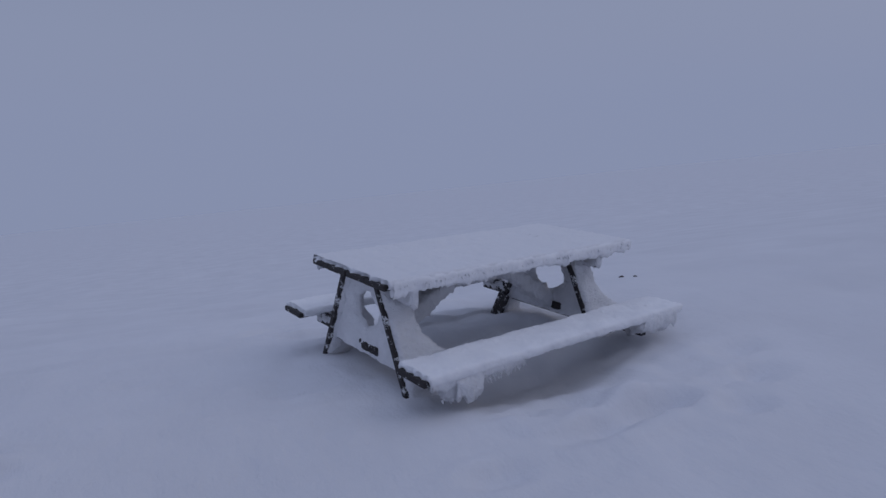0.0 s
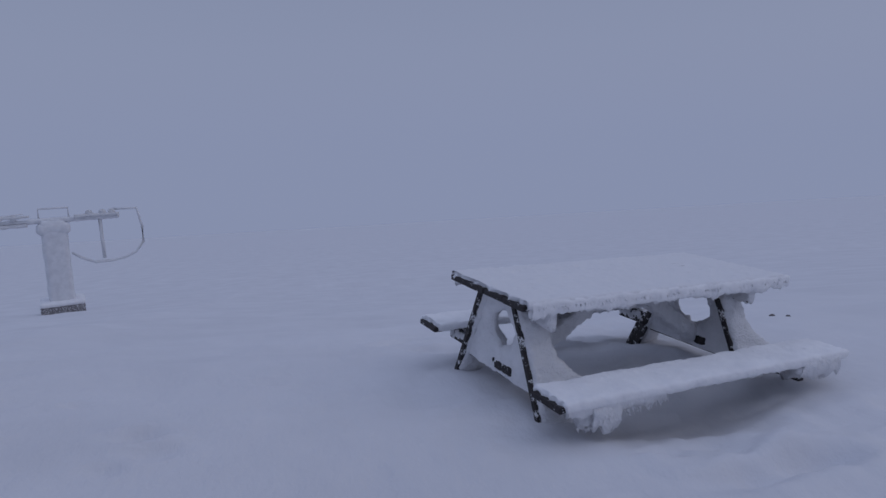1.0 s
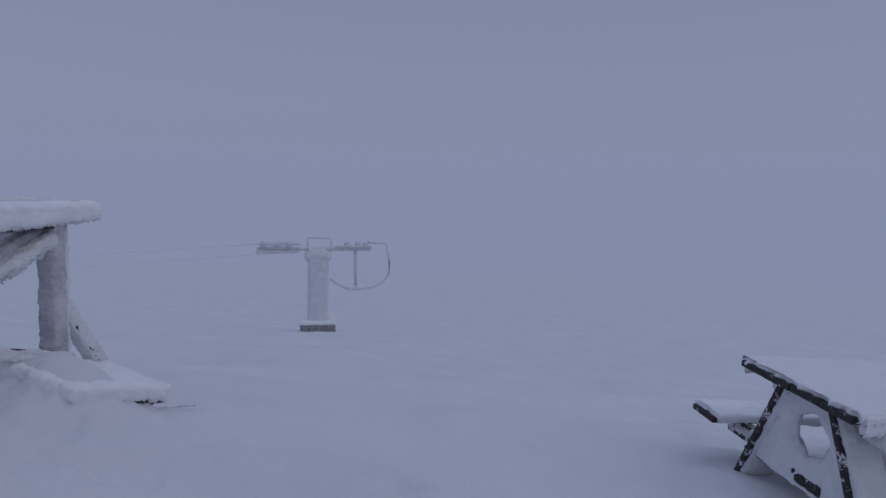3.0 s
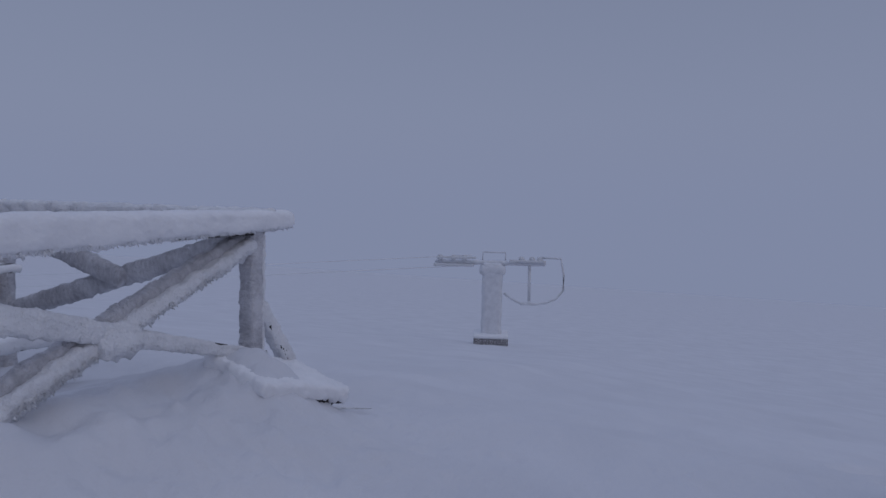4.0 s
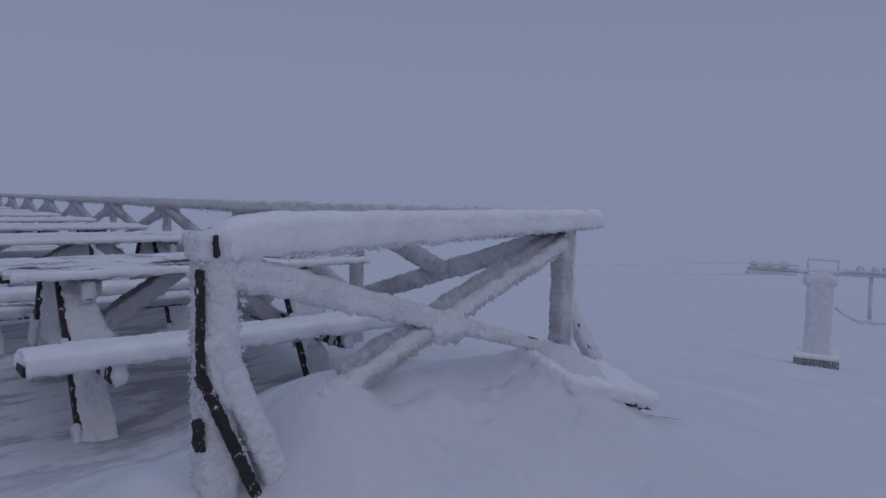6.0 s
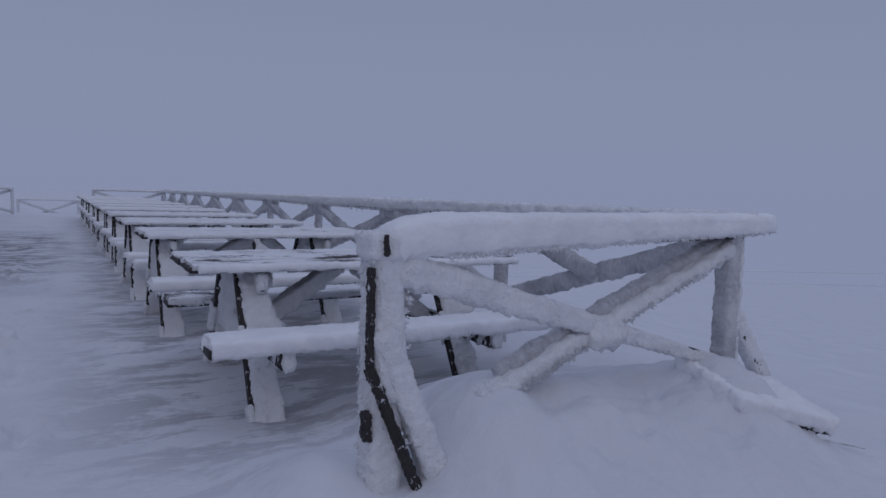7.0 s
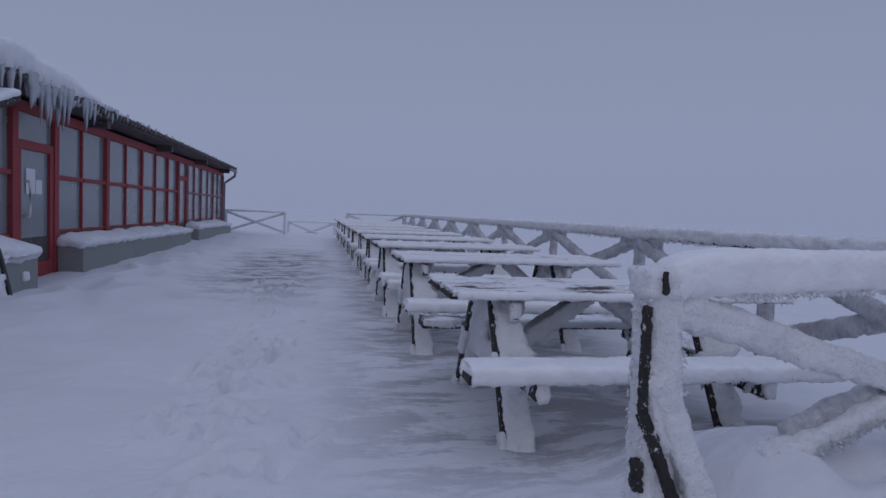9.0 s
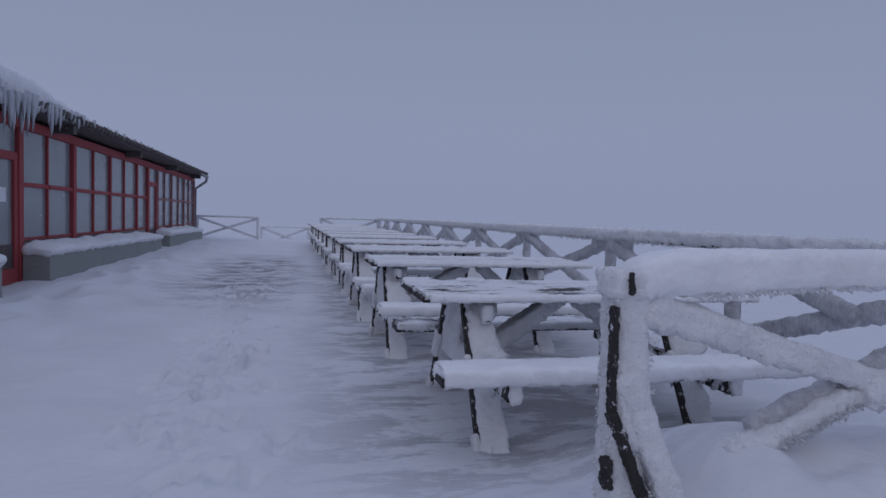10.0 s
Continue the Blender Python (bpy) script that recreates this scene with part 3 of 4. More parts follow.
# ---- fences ----


def timber(parent, p0, p1, w, h, name, rime=RIME, mat=DARK, grow=0.02, up=(0, 0, 1), face=0.0, seed=1.0, step=0.03, hang=0.0, amp=0.014):
    """A straight timber of section w x h with its crust of rime; face: how far the bare -y side stands out of the crust."""
    mm, ln = between(p0, p1, up)
    ob = part(name, box((0, -w / 2, -h / 2), (ln, w / 2, h / 2)), mat, parent, m=mm)
    part("rime_crust", crust((-grow * 0.4, -w / 2 - grow + face, -h / 2 - grow), (ln + grow * 0.4, w / 2 + grow, h / 2 + grow), step, amp, min(0.04, grow * 1.6), hang, 0, 13, seed), rime, parent, "", mm)
    return ob


def tapered(me, ln, keep, top):
    """Thins a body of snow from below towards its far end."""
    for v in me.vertices:
        k = 1 - (1 - keep) * min(1.0, max(0.0, v.co.x / ln))
        v.co.z = top - (top - v.co.z) * k
    return me


def end_fence():
    f = base_of("fence", pose(1.345, 3.0, 0.0), "thickly rimed timber fence with crossed braces at the terrace end", "fence")
    W = 2.065
    # near post: dark timber showing through along one edge
    timber(f, (0, 0, -0.3), (0, 0, 0.99), 0.10, 0.10, "post", RIME, DARK, 0.018, (0, 1, 0), 0, 41, 0.011, 0, 0.016)
    part("post_rime", crust((-0.066, -0.090, 0.40), (0.070, 0.06, 0.70), 0.012, 0.018, 0.05, 0.03, 0, 14, 43), RIME, f, "rime bridging post and strut")
    part("bare_edge", crust((-0.086, -0.090, 0.54), (-0.070, -0.045, 0.915), 0.008, 0.008, 0.003, 0, 0, 48, 44), DARK, f, "bare dark timber edge")
    part("bare_edge", crust((-0.037, -0.100, 0.960), (-0.022, -0.05, 1.034), 0.007, 0.010, 0.003, 0, 0, 50, 45), DARK, f, "bare dark timber edge")
    part("bare_edge", crust((-0.096, -0.090, 0.285), (-0.076, -0.03, 0.385), 0.007, 0.012, 0.003, 0, 0, 50, 46), DARK, f, "bare dark timber edge")
    part("post_cap", crust((-0.088, -0.085, 0.94), (0.075, 0.075, 1.042), 0.011, 0.016, 0.025, 0, 0, 15, 47), RIME, f, "knob of rime on the post")
    timber(f, (W - 0.07, 0, -0.3), (W - 0.07, 0, 1.03), 0.08, 0.08, "post", GREYRIME, DARK, 0.007, (0, 1, 0), 0, 42, 0.013, 0, 0.012)
    part("post_rime", crust((W - 0.034, -0.05, 0.2), (W - 0.012, 0.05, 1.03), 0.012, 0.016, 0.02, 0, 0, 18, 48), RIME, f)
    # thick snowed-up handrail
    mm, ln = between((-0.02, 0, 1.0), (W + 0.22, 0, 1.03))
    part("rail", box((0, -0.05, -0.024), (ln - 0.24, 0.05, 0.0)), DARK, f, m=mm)
    snow = crust((0.02, -0.095, -0.055), (ln, 0.085, 0.112), 0.012, 0.012, 0.05, 0.022, 0, 11, 51)
    for v in snow.vertices:
        # rounded off towards the post
        v.co.z *= 1 - 0.5 * max(0.0, 1 - v.co.x / 0.30) ** 2 * (1 if v.co.z > 0 else 0)
    part("rail_snow", tapered(snow, ln, 0.6, 0.105), SOFT, f, "deep rounded snow on the handrail", mm)
    r = random.Random(7)
    spots = []
    for k in range(420):
        x = r.random()
        low = 1.0 + 0.03 * x + 0.105 - 0.16 * (1 - 0.4 * x)
        spots.append(((0.24 + x * (W - 0.04), -0.088 + 0.02 * r.random(), low + 0.012 * r.random()), (0.1, -0.5, -1)))
    for k in range(420):
        z = r.uniform(0.12, 1.06)
        side = 1 if k % 2 else -1
        spots.append(((side * 0.076, r.uniform(-0.085, 0.05), z), (side, -0.6, -0.25)))
    tagged(part("rime_fringe", feathers(spots, 0.015, 3), SOFT, f), kind="stuff")
    spots = []
    for p0, p1, off in (((0.08, -0.05, 0.865), (W, -0.035, 0.295), 0.0), ((W - 0.15, -0.04, 0.905), (1.10, -0.05, 0.58), 0.0), ((1.05, -0.05, 0.56), (0.62, -0.06, 0.385), 0.0)):
        spots += edge_spots(p0, p1, (0.1, -0.5, -1), 240, 0.008, p0[2])
    tagged(part("rime_fringe", feathers(spots, 0.013, 5), RIME, f), kind="stuff")
    # crossed braces
    mm, ln = between((0.05, -0.02, 0.915), (W + 0.02, -0.02, 0.315))
    part("brace", box((0, -0.02, -0.028), (ln, 0.02, 0.028)), DARK, f, m=mm)
    me = crust((0, -0.05, -0.062), (ln, 0.045, 0.056), 0.011, 0.016, 0.035, 0.02, 0, 13, 61)
    for v in me.vertices:
        # heavy towards the post, thin beyond the crossing
        k = 1.06 - 0.55 * min(1.0, max(0.0, v.co.x / ln) * 1.25)
        v.co.y *= k
        v.co.z *= k
    part("brace_rime", me, RIME, f, "white rime along the brace", mm)
    for q0, q1, sd in (((W - 0.07, 0.04, 1.00), (1.08, 0.04, 0.635), 62), ((1.12, 0.04, 0.65), (0.56, 0.04, 0.425), 162)):
        timber(f, q0, q1, 0.05, 0.06, "brace", GREYRIME, DARK, 0.010, (0, 0, 1), 0, sd, 0.013, 0.0, 0.016)
        if sd > 100:
            # the snow on it runs on down into the drift
            q1 = (0.45, 0.04, 0.365)
        mm, ln = between((q0[0] - 0.01, 0.0, q0[2] - 0.015), (q1[0] - 0.01, 0.0, q1[2] - 0.015))
        part("brace_rime", crust((0, -0.055 if sd < 100 else -0.075, -0.060), (ln, 0.045, 0.008 if sd < 100 else 0.022), 0.012, 0.02, 0.03, 0.022, 0, 14, sd + 4), RIME, f, "white rime along the brace", mm)
    part("knot_rime", crust((0.98, -0.07, 0.53), (1.22, 0.045, 0.65), 0.014, 0.03, 0.045, 0.04, 0, 10, 67), RIME, f, "rime clotted where the braces cross")
    # raking struts outside the posts
    timber(f, (-0.03, -0.05, 0.68), (0.36, -0.075, -0.27), 0.06, 0.07, "strut", RIME, DARK, 0.022, (0, -1, 0), 0, 63, 0.012, 0, 0.016)
    mm, ln = between((-0.082, -0.078, 0.55), (0.246, -0.105, -0.25), (0, -1, 0))
    part("bare_edge", crust((0.0, -0.017, -0.02), (ln, 0.016, 0.020), 0.008, 0.011, 0.003, 0, 0, 45, 65), DARK, f, "bare dark strut edge with frost flecks", mm)
    timber(f, (W - 0.01, 0.0, 0.60), (W + 0.33, -0.04, 0.10), 0.07, 0.05, "strut", RIME, FLECK, 0.014, (0, 0, 1), 0.011, 64, 0.014, 0, 0.018)
    return f


end_fence()


def side_fence():
    f = base_of("fence", pose(3.43, 3.0, 0.0, rx=0.36), "long rimed timber fence with crossed braces beside the tables", "fence")
    ys = [0.0, 2.2, 4.2] + [4.2 + 2.6 * k for k in range(1, 9)]
    for k, y in enumerate(ys[1:]):
        timber(f, (0, y, -0.5), (0, y, 1.04), 0.07, 0.07, "post", GREYRIME if k < 4 else HAZEGREY, DARK, 0.012, (0, 1, 0), 0, 70 + k, 0.04)
        me = crust((-0.035, y - 0.42, 0.70), (0.035, y + 0.42, 1.03), 0.03, 0.022, 0.02, 0.05, 0, 12, 180 + k)
        fill = min(1.0, 0.05 + 0.2 * k)
        for v in me.vertices:
            # a wedge that follows the braces down from the rail
            u = min(1.0, abs(v.co.y - y) / 0.42)
            v.co.z = 1.03 - (1.03 - v.co.z) * (0.18 + fill * (0.35 + 0.5 * u))
        part("rime_gusset", me, GREYRIME if k < 4 else HAZEGREY, f)
    for k in range(len(ys) - 1):
        a, b_ = ys[k] + 0.04, ys[k + 1] - 0.04
        st = 0.028 if k < 2 else 0.05
        # from the fifth bay on, haze is in the rime colour
        coat = GREYRIME if k < 4 else HAZEGREY
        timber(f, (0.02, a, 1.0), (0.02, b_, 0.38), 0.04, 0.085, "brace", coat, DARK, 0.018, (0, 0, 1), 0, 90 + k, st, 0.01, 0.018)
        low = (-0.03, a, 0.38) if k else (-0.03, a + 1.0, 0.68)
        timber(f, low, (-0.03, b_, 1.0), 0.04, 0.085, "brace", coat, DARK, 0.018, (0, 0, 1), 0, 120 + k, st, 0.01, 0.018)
        mm, ln = between((0, ys[k] - 0.05, 1.065), (0, ys[k + 1] - 0.04, 1.065))
        part("rail", box((0, -0.06, -0.04), (ln, 0.06, 0.0)), DARK, f, m=mm)
        if k < 6:
            tagged(part("rime_fringe", feathers(edge_spots((0, 0.075, -0.04), (ln, 0.075, -0.04), (0, 0.6, -1), 320, 0.01, k), 0.016, k), RIME, f, "", mm), kind="stuff")
        part("rail_rime", crust((-0.01, -0.07, -0.035), (ln + 0.02, 0.07, 0.075), 0.020 if k < 4 else 0.03, 0.024, 0.03, 0.016, 0, 20, 150 + k), RIME, f, "", mm)
    return f


side_fence()


def small_fence(m, W, label):
    f = base_of("fence", m, label, "fence", "fence panels at the terrace's far end")
    # these far panels carry the fog's haze in timber and rime colour
    for x in (0, W):
        timber(f, (x, 0, -0.6), (x, 0, 1.0), 0.08, 0.08, "post", HAZERIME, HAZEWOOD, 0.012, (0, 1, 0), 0, 3 + x, 0.06)
    timber(f, (-0.05, 0, 1.02), (W + 0.05, 0, 1.02), 0.10, 0.05, "rail", RIME, HAZEWOOD, 0.02, (0, 0, 1), 0, 5, 0.06)
    timber(f, (0.05, 0, 0.95), (W - 0.05, 0, 0.15), 0.04, 0.08, "brace", HAZERIME, HAZEWOOD, 0.015, (0, 0, 1), 0, 6, 0.06)
    timber(f, (0.05, 0.05, 0.15), (W - 0.05, 0.05, 0.95), 0.04, 0.08, "brace", HAZERIME, HAZEWOOD, 0.015, (0, 0, 1), 0, 7, 0.06)
    return f


small_fence(pose(-4.05, 29.95, 0.16), 2.46, "frosted timber fence panel beside the house corner, paled for fog")
small_fence(pose(-1.6, 33.0, -0.27), 2.2, "frosted low fence panel, coloured pale for fog")
small_fence(pose(0.7, 33.0, -0.27), 2.2, "frosted low fence panel, coloured pale for fog")
small_fence(pose(1.05, 28.1, 0.20), 2.38, "frosted fence panel closing the table row, paled for fog")

# snowed-over board that juts from the drift, and a twig beside it
slab = base_of("plank", pose(3.00, 2.86, 0.335, rx=11, ry=15, rz=-10), "rimed plank jutting out of the snow drift", "plank")
part("board", crust((0.30, -0.25, -0.052), (0.635, 0.18, -0.01), 0.012, 0.022, 0.008, 0.02, 0, 26, 78), FLECK, slab, "dark splintered underside")
part("snow_cover", crust((0.0, -0.27, -0.034), (0.65, 0.22, 0.036), 0.012, 0.022, 0.022, 0.022, 0, 11, 77), SOFT, slab, "ragged snow with a dark lower rim")
twig = tagged(part("twig", tube([(3.50, 2.74, -0.02), (3.58, 2.71, 0.0), (3.68, 2.65, -0.015), (3.86, 2.52, -0.05)], [0.020, 0.014, 0.007, 0.003]), HAZEWOOD, None), "dark twig lying on the snow beside the drift", "twig")

# ---- lift mast ----


def lift_mast():
    t = base_of("lift_mast", pose(21.0, 7.4, -3.36, rz=18), "rimed steel ski lift mast downhill, paled for fog", "lift mast")
    part("footing", box((-0.57, -0.57, -0.8), (0.57, 0.57, 0.28), 0.03), CONCRETE, t, "bare dark concrete footing")
    part("footing_snow", crust((-0.58, -0.58, 0.27), (0.58, 0.58, 0.40), 0.08, 0.02, 0.05, 0.0, 0, 5, 3), SOFT, t)
    part("column", crust((-0.30, -0.33, 0.3), (0.30, 0.33, 2.75), 0.08, 0.035, 0.12, 0, 0, 3, 5), HAZERIME, t, "thick rime on the column")
    part("column_head", crust((-0.32, -0.42, 2.35), (0.32, 0.42, 2.68), 0.08, 0.04, 0.12, 0, 0, 3, 8), HAZERIME, t)
    part("cross_arm", crust((-0.12, -1.75, 2.70), (0.12, 1.95, 2.82), 0.07, 0.03, 0.06, 0.05, 0, 5, 6), HAZERIME, t)
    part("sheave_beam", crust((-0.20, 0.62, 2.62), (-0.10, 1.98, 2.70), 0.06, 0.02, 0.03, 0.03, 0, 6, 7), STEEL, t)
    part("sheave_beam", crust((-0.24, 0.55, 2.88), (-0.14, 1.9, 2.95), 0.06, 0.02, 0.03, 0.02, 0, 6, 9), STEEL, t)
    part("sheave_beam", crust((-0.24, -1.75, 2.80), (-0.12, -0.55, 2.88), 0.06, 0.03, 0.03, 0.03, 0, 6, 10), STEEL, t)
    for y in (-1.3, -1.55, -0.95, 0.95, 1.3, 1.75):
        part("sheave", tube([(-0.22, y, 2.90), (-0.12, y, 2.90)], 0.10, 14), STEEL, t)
    part("service_frame", tube([(0, -0.42, 2.8), (0, -0.42, 3.10), (0, 0.34, 3.10), (0, 0.34, 2.8)], 0.035, 6), HAZERIME, t)
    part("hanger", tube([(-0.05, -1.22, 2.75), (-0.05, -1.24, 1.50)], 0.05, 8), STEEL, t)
    part("guard_loop", tube([(-0.05, -0.40, 1.75), (-0.05, -0.62, 1.58), (-0.05, -0.95, 1.42), (-0.05, -1.35, 1.40), (-0.05, -1.80, 1.46), (-0.05, -2.12, 1.60), (-0.05, -2.36, 1.90), (-0.05, -2.36, 2.4), (-0.05, -2.25, 2.95), (-0.05, -1.6, 2.97)], 0.04, 7), HAZERIME, t)
    part("tread", crust((-0.15, -1.55, 1.38), (0.1, -0.95, 1.44), 0.06, 0.02, 0.02, 0.02, 0, 5, 12), HAZERIME, t)
    # ropes take the snow colour so that they fade as in fog
    part("cable", tube([(-0.17, 0.7, 3.0), (14.0, 36.0, -0.6)], 0.014, 6), SOFT, t, "thin haul rope paled for fog")
    part("cable", tube([(-0.17, 0.7, 2.66), (14.0, 36.0, -1.3)], 0.014, 6), SOFT, t, "thin haul rope paled for fog")
    return t


lift_mast()

# ---- house ----
FX = -4.14
Y0, Y1 = 4.0, 29.7


def house():
    h = base_of("house", pose(0, 0, -0.035, rx=0.36), "long low mountain restaurant with red window frames and icicled eaves", "restaurant building")
    part("wall", box((FX - 0.20, Y0, -0.3), (FX - 0.05, 10.89, 0.66)), PANEL, h)
    part("wall", box((FX - 0.20, 12.49, -0.3), (FX - 0.05, 21.13, 0.66)), PANEL, h)
    part("wall", box((FX - 0.20, 22.61, -0.3), (FX - 0.05, Y1, 0.66)), PANEL, h)
    # far end wall: haze painted in through the paled timber
    part("wall", box((FX - 6.0, Y1 - 0.2, -0.3), (FX - 0.15, Y1, 2.72)), HAZEWOOD, h, "brown end wall paled for fog")
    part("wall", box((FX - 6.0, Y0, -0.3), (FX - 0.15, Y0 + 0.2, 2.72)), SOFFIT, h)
    part("back_wall", box((FX - 6.1, Y0, -0.3), (FX - 6.0, Y1, 2.72)), ROOM, h)
    part("floor", box((FX - 6.0, Y0 + 0.2, -0.05), (FX - 0.2, Y1 - 0.2, 0.0), 0), ROOM, h)
    part("top_beam", box((FX - 0.18, Y0, 2.46), (FX + 0.0, Y1, 2.62)), RED, h)
    posts = [4.1, 5.6, 7.2, 8.85, 10.98, 12.40, 14.90, 21.22, 22.52, 29.6]
    mid = [17.44, 19.97, 24.85, 27.28]
    thin = [8.0, 9.6, 13.6, 16.2, 18.7, 23.7, 26.15, 28.4]
    # beyond y 22 the frames use the red paled for fog
    for y in posts:
        part("post", box((FX - 0.14, y - 0.085, 0.0), (FX + 0.02, y + 0.085, 2.458)), RED if y < 22 else REDHAZE, h)
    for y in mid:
        part("mullion", box((FX - 0.10, y - 0.05, 0.66), (FX + 0.005, y + 0.05, 2.458)), RED if y < 22 else REDHAZE, h)
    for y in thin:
        part("mullion", box((FX - 0.10, y - 0.028, 0.66), (FX - 0.01, y + 0.028, 2.458)), RED if y < 22 else REDHAZE, h)
    cells = sorted(posts + mid + thin)
    for a, b_ in zip(cells[:-1], cells[1:]):
        if abs(a - 10.98) < 0.01 or abs(a - 21.22) < 0.01:
            continue
        part("rail", box((FX - 0.09, a + 0.06, 1.54), (FX + 0.0, b_ - 0.06, 1.61)), RED if a < 22 else REDHAZE, h)
        win = part("window_frame", box((FX - 0.09, a + 0.03, 0.66), (FX - 0.02, b_ - 0.03, 0.71)), RED, h)
        for z0, z1 in ((0.70, 1.55), (1.60, 2.462)):
            pane = part("pane", box((FX - 0.066, a + 0.02, z0), (FX - 0.054, b_ - 0.02, z1), 0), GLASS, win, "glass pane greyed for reflected fog")
            pane.visible_shadow = False
    # doors
    for a, b_ in ((11.065, 12.315), (21.305, 22.435)):
        door = part("door", box((FX - 0.10, a, 1.93), (FX + 0.0, b_, 2.06)), RED, h, "red framed glass door")
        part("stile", box((FX - 0.09, a, 0.02), (FX + 0.0, a + 0.13, 1.928)), RED, door)
        part("stile", box((FX - 0.09, b_ - 0.13, 0.02), (FX + 0.0, b_, 1.928)), RED, door)
        part("bottom_rail", box((FX - 0.09, a + 0.132, 0.02), (FX + 0.0, b_ - 0.132, 0.25)), RED, door)
        # added dark panel: the lower glass's dark reflection as a colour
        part("dark_reflection", box((FX - 0.07, a + 0.132, 0.252), (FX - 0.03, b_ - 0.132, 0.62)), SOFFIT, door, "dark panel standing in for the lower glass's reflection")
        for z0, z1, e in ((0.624, 1.93, 0.13), (2.06, 2.46, 0.0)):
            pane = part("pane", box((FX - 0.058, a + e, z0), (FX - 0.046, b_ - e, z1), 0), GLASS, door, "dim glass pane")
            pane.visible_shadow = False
        if a < 20:
            part("handle", tube([(FX + 0.02, a + 0.16, 0.95), (FX + 0.09, a + 0.17, 0.95), (FX + 0.10, a + 0.17, 1.05), (FX + 0.10, a + 0.17, 1.38), (FX + 0.09, a + 0.17, 1.46), (FX + 0.02, a + 0.16, 1.46)], 0.022, 8), RIME, door, "frosted pull handle")
            part("notice", box((FX - 0.04, a + 0.36, 1.28), (FX - 0.034, a + 0.66, 1.66), 0), PAPER, door, "pale paper notice")
            part("notice", box((FX - 0.04, a + 0.68, 1.28), (FX - 0.034, a + 0.90, 1.50), 0), PAPER, door, "pale paper notice")
    part("notice", box((FX - 0.045, 10.22, 1.02), (FX - 0.04, 10.5, 1.42), 0), PAPER, h, "pale paper notice")
    # roof: soffit, rafters, edge tiles, snow and ice
    roof = part("roof", box((FX - 6.2, Y0 - 0.4, 2.70), (FX + 0.42, Y1 + 0.25, 2.745)), SOFFIT, h, "brown boarded roof overhang")
    for k in range(5):
        y = 8.8 + 4.97 * k
        part("rafter", box((FX + 0.0, y - 0.09, 2.54), (FX + 0.37, y + 0.09, 2.70)), SOFFIT, roof)
    tile_mesh = tube([(-0.25, 0, 0.06), (0.0, 0, 0.03), (0.05, 0, 0.0)], [0.07, 0.075, 0.06], 8)
    for k in range(108):
        y = Y0 - 0.2 + 0.243 * k
        tl = part("tile", tile_mesh, SOFFIT, roof, "", pose(FX + 0.45, y, 2.76 + 0.012 * math.sin(k * 1.9), 0, 0, 6 * math.sin(k * 2.3)))
    me = crust((FX - 6.0, Y0 - 0.4, 2.80), (FX + 0.46, Y1 + 0.2, 3.0), 0.11, 0.05, 0.09, 0.02, 0, 4, 9)
    for v in me.vertices:
        near = math.exp(-((max(0.0, v.co.y - 10.2)) / 2.6) ** 2)
        if v.co.z > 2.86:
            v.co.z += 0.10 * near + 0.10 * near * noise.noise(Vector((v.co.x * 2, v.co.y * 1.1, 4))) - 0.10 * (1 - near) - 0.02 * (FX + 0.4 - v.co.x)
        elif v.co.x > FX + 0.3:
            v.co.z -= 0.02 * near
        if v.co.x > FX + 0.3:
            v.co.x += 0.10 * near * (1 + noise.noise(Vector((1, v.co.y * 1.4, v.co.z * 3))))
    snow = part("roof_snow", me, SOFT, roof, "overhanging snow on the roof edge")
    r = random.Random(12)
    for k in range(96):
        y = r.gauss((9.5, 10.5, 10.9, 11.4, 12.4, 13.6)[k % 6], 0.20) if k < 74 else r.uniform(13, 25)
        big = math.exp(-((y - 11.1) / 2.1) ** 2)
        ln = (0.10 + 0.50 * big * (0.12 + 0.95 * r.random() ** 1.8)) * (1 if k < 74 else 0.8)
        rr = 0.018 + 0.045 * big * r.random()
        x = FX + 0.42 + 0.10 * r.random()
        z = 2.84 - 0.05 * big
        pts = [(x, y, z + 0.05), (x + 0.01, y, z - ln * 0.35), (x + 0.004, y + 0.01, z - ln * 0.75), (x, y + 0.005, z - ln)]
        part("icicle", tube(pts, [rr * 1.5, rr * 0.85, rr * 0.5, rr * 0.14], 7), ICE, snow)
    # rime curtain behind the icicles
    for k in range(8):
        y = 10.25 + 0.45 * k
        part("ice_sheet", crust((FX + 0.42, y, 2.66 + 0.03 * k), (FX + 0.49, y + 0.42, 2.9), 0.04, 0.04, 0.04, 0.16, 0, 7, 30 + k), ICE, snow)
    # gutter end, spout and downpipe
    part("gutter", tube([(FX + 0.46, Y1 - 1.6, 2.70), (FX + 0.46, Y1 + 0.3, 2.68)], 0.06, 10), PIPE, roof)
    part("downpipe", tube([(FX + 0.46, Y1 + 0.1, 2.66), (FX + 0.44, Y1 + 0.1, 2.48), (FX + 0.2, Y1 + 0.1, 2.30), (FX + 0.02, Y1 + 0.06, 2.16), (FX + 0.02, Y1 + 0.06, 0.1)], 0.055, 10), PIPE, h)
    # short lean-to roof over the side bay
    mm, ln = between((-3.4, 7.4, 1.82), (-3.4, 9.30, 2.41))
    can = part("canopy", box((0, -0.05, -0.07), (ln, 0.55, 0.0)), DARK, h, "dark slanting canopy edge", mm)
    part("canopy_snow", crust((0, -0.07, -0.004), (ln + 0.01, 0.55, 0.075), 0.05, 0.015, 0.035, 0.0, 0, 6, 40), SOFT, can)
    return h


house()


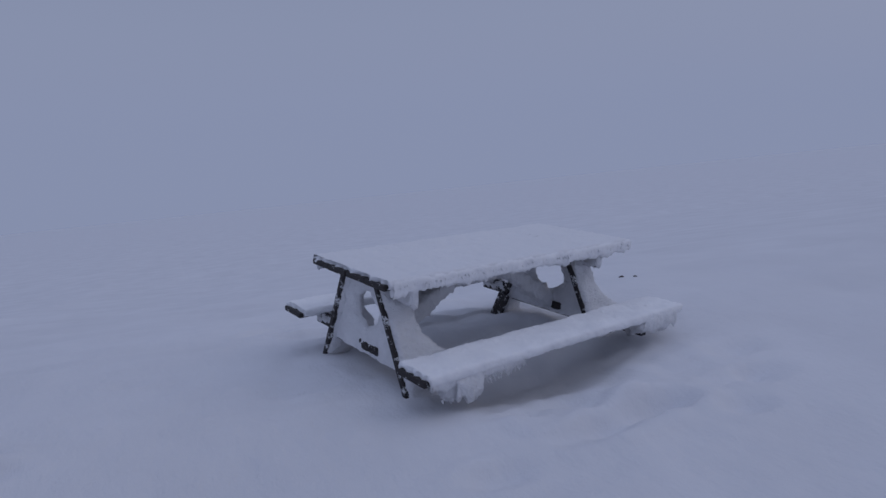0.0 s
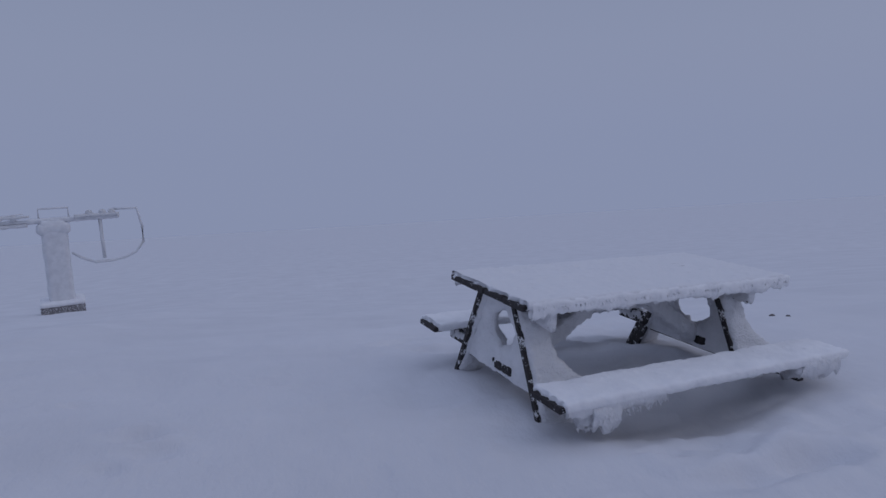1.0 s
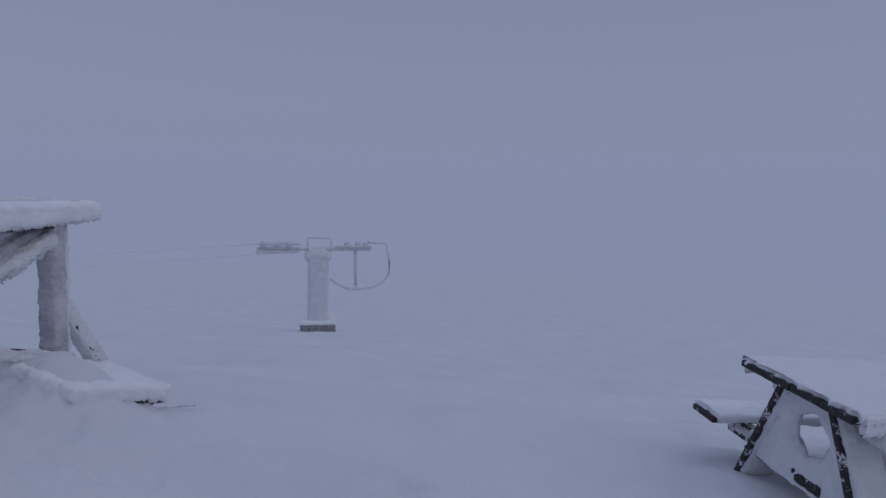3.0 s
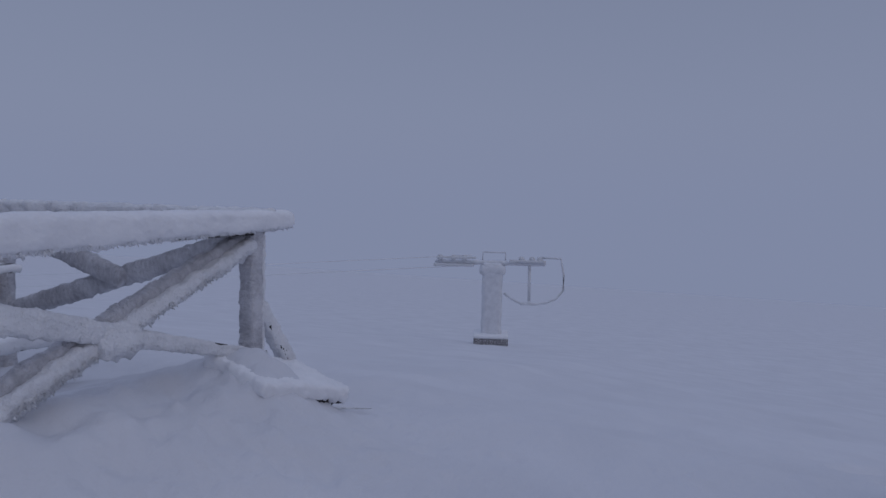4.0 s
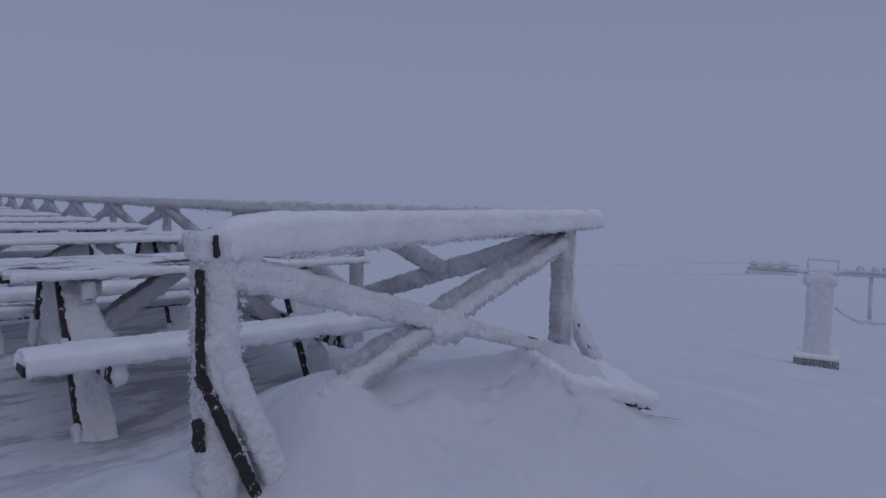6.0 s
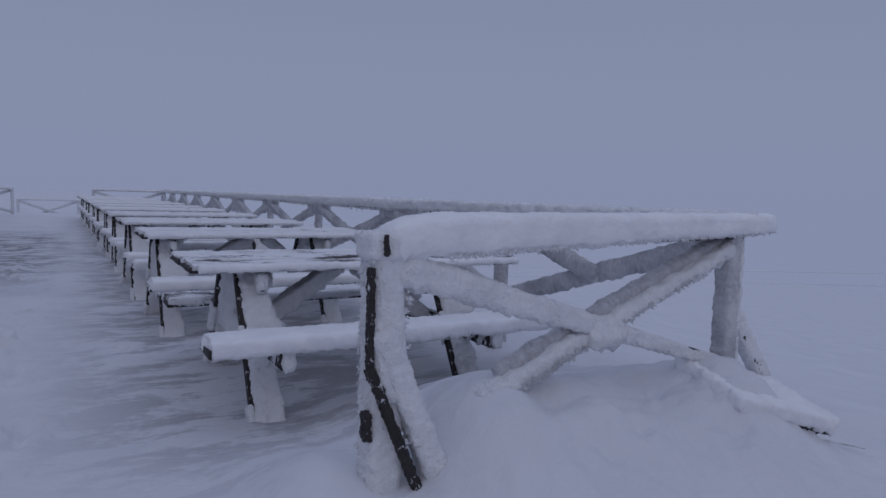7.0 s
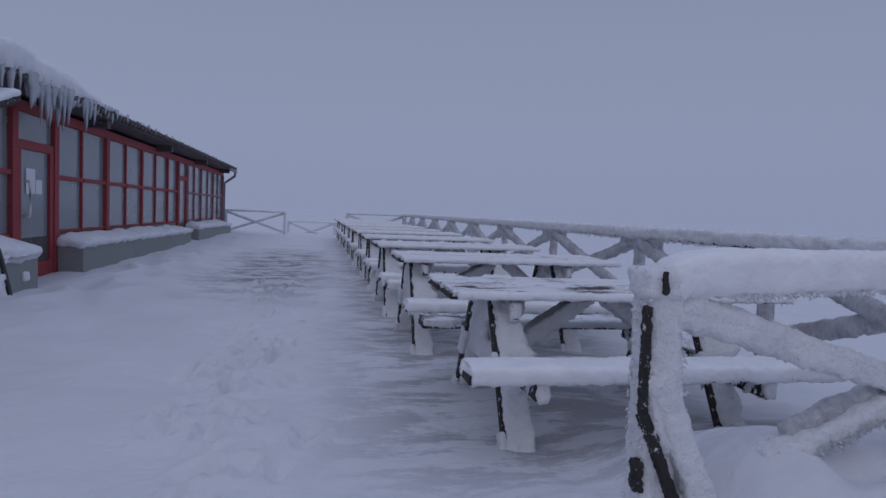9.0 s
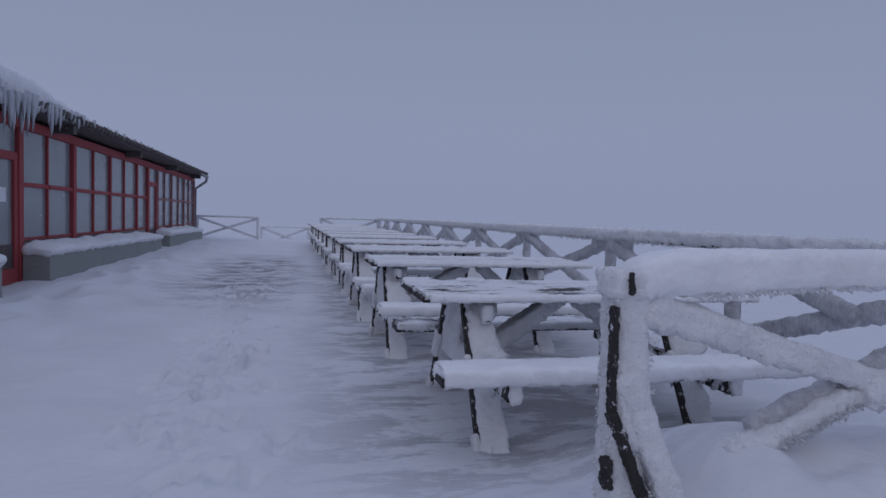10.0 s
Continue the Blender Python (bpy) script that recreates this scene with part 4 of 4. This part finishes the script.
def planter(y0, y1, x0, x1, z, seed, tall, label):
    p = base_of("planter_box", pose(0, y0, rise((y0 + y1) / 2) - 0.02), label, "planter box", "planter boxes along the house")
    n = max(1, round((y1 - y0) / 3.2))
    for k in range(n):
        a, b_ = (y1 - y0) * k / n, (y1 - y0) * (k + 1) / n
        part("panel", box((x1 - 0.04, a + 0.004, -0.3), (x1, b_ - 0.004, z)), PANEL, p)
    part("side_panel", box((x0, -0.002, -0.3), (x1 - 0.042, 0.04, z)), PANEL, p)
    part("side_panel", box((x0, y1 - y0 - 0.04, -0.3), (x1 - 0.042, y1 - y0 + 0.002, z)), PANEL, p)
    part("soil_board", box((x0, 0.042, z - 0.12), (x1 - 0.042, y1 - y0 - 0.042, z - 0.06)), SOFFIT, p)
    me = crust((x0 - 0.02, -0.06, z - 0.03), (x1 + 0.06, y1 - y0 + 0.03, z + tall), 0.06, 0.045, 0.07, 0.05, 0, 5, seed)
    for v in me.vertices:
        if v.co.z > z + 0.06:
            v.co.z += 0.09 * noise.noise(Vector((v.co.x * 2, v.co.y * 1.3, seed))) + 0.10 * (x0 - v.co.x) + 0.06
            e = min(1.0, max(0.0, (y1 - y0 - v.co.y) / 1.3, 0.0)) * min(1.0, max(0.0, (v.co.y + 0.2) / 0.6))
            fx = min(1.0, (x1 + 0.08 - v.co.x) / 0.35)
            v.co.z = z + (v.co.z - z) * (0.30 + 0.70 * math.sqrt(max(0.0, e * fx)))
    part("snow_cap", me, SOFT, p, "lumpy snow heaped on the box")
    return p


planter(12.4, 21.0, FX + 0.03, -3.72, 0.46, 3, 0.10, "grey painted planter box under a lumpy snow cap")
planter(22.2, 29.0, FX + 0.03, -3.72, 0.46, 4, 0.10, "grey painted planter box under snow beyond the side door")
side_box = planter(6.5, 10.05, FX + 0.03, -3.46, 0.50, 6, 0.34, "grey painted planter box deep under snow beside the door")
part("stuck_snow", crust((-3.475, 3.12, 0.20), (-3.43, 3.26, 0.32), 0.02, 0.02, 0.03, 0, 0, 12, 4), SOFT, side_box)

sb = base_of("snowboard", pose(-3.29, 9.0, 0.0, rx=17, ry=-9, rz=14), "black snowboard leaning on a snowy planter box", "snowboard")
bm = bmesh.new()
ring = []
for k in range(25):
    u = k / 24
    w = 0.10 * min(1.0, math.sqrt(max(0.0, 1 - (2 * u - 1) ** 8)) + 0.12)
    bend = 0.10 * max(0.0, (u - 0.82) / 0.18) ** 2
    ring.append([bm.verts.new((-bend + o, s * w, u * 0.78)) for o, s in ((0.0, -1), (0.0, 1), (-0.012, 1), (-0.012, -1))])
for a, c in zip(ring[:-1], ring[1:]):
    for k in range(4):
        bm.faces.new((a[k], a[(k + 1) % 4], c[(k + 1) % 4], c[k]))
bm.faces.new(ring[0])
bm.faces.new(ring[-1][::-1])
bmesh.ops.recalc_face_normals(bm, faces=bm.faces[:])
me = bpy.data.meshes.new("board")
bm.to_mesh(me)
bm.free()
part("deck", smooth(me), BOARD, sb)
part("stuck_snow", crust((-0.14, -0.46, 0.0), (-0.02, 0.02, 0.46), 0.03, 0.05, 0.08, 0, 0, 6, 8), SOFT, sb, "snow packed against the board")


def stone(x, y, s, seed):
    bm = bmesh.new()
    bmesh.ops.create_icosphere(bm, subdivisions=3, radius=s)
    for v in bm.verts:
        v.co *= 1 + 0.35 * noise.noise(v.co * (1.6 / s) + Vector((seed, 0, 0)))
        v.co.z *= 0.6
    me = bpy.data.meshes.new("stone")
    bm.to_mesh(me)
    bm.free()
    return tagged(part("stone", smooth(me), SOFFIT, None, "", pose(x, y, ground_z(x, y) + 0.01, 0, 0, 40 * seed)), "small frosted stone poking out of the snow", "stone", "stones on the slope")


stone(4.92, -3.68, 0.026, 1)
stone(4.82, -3.76, 0.018, 2)
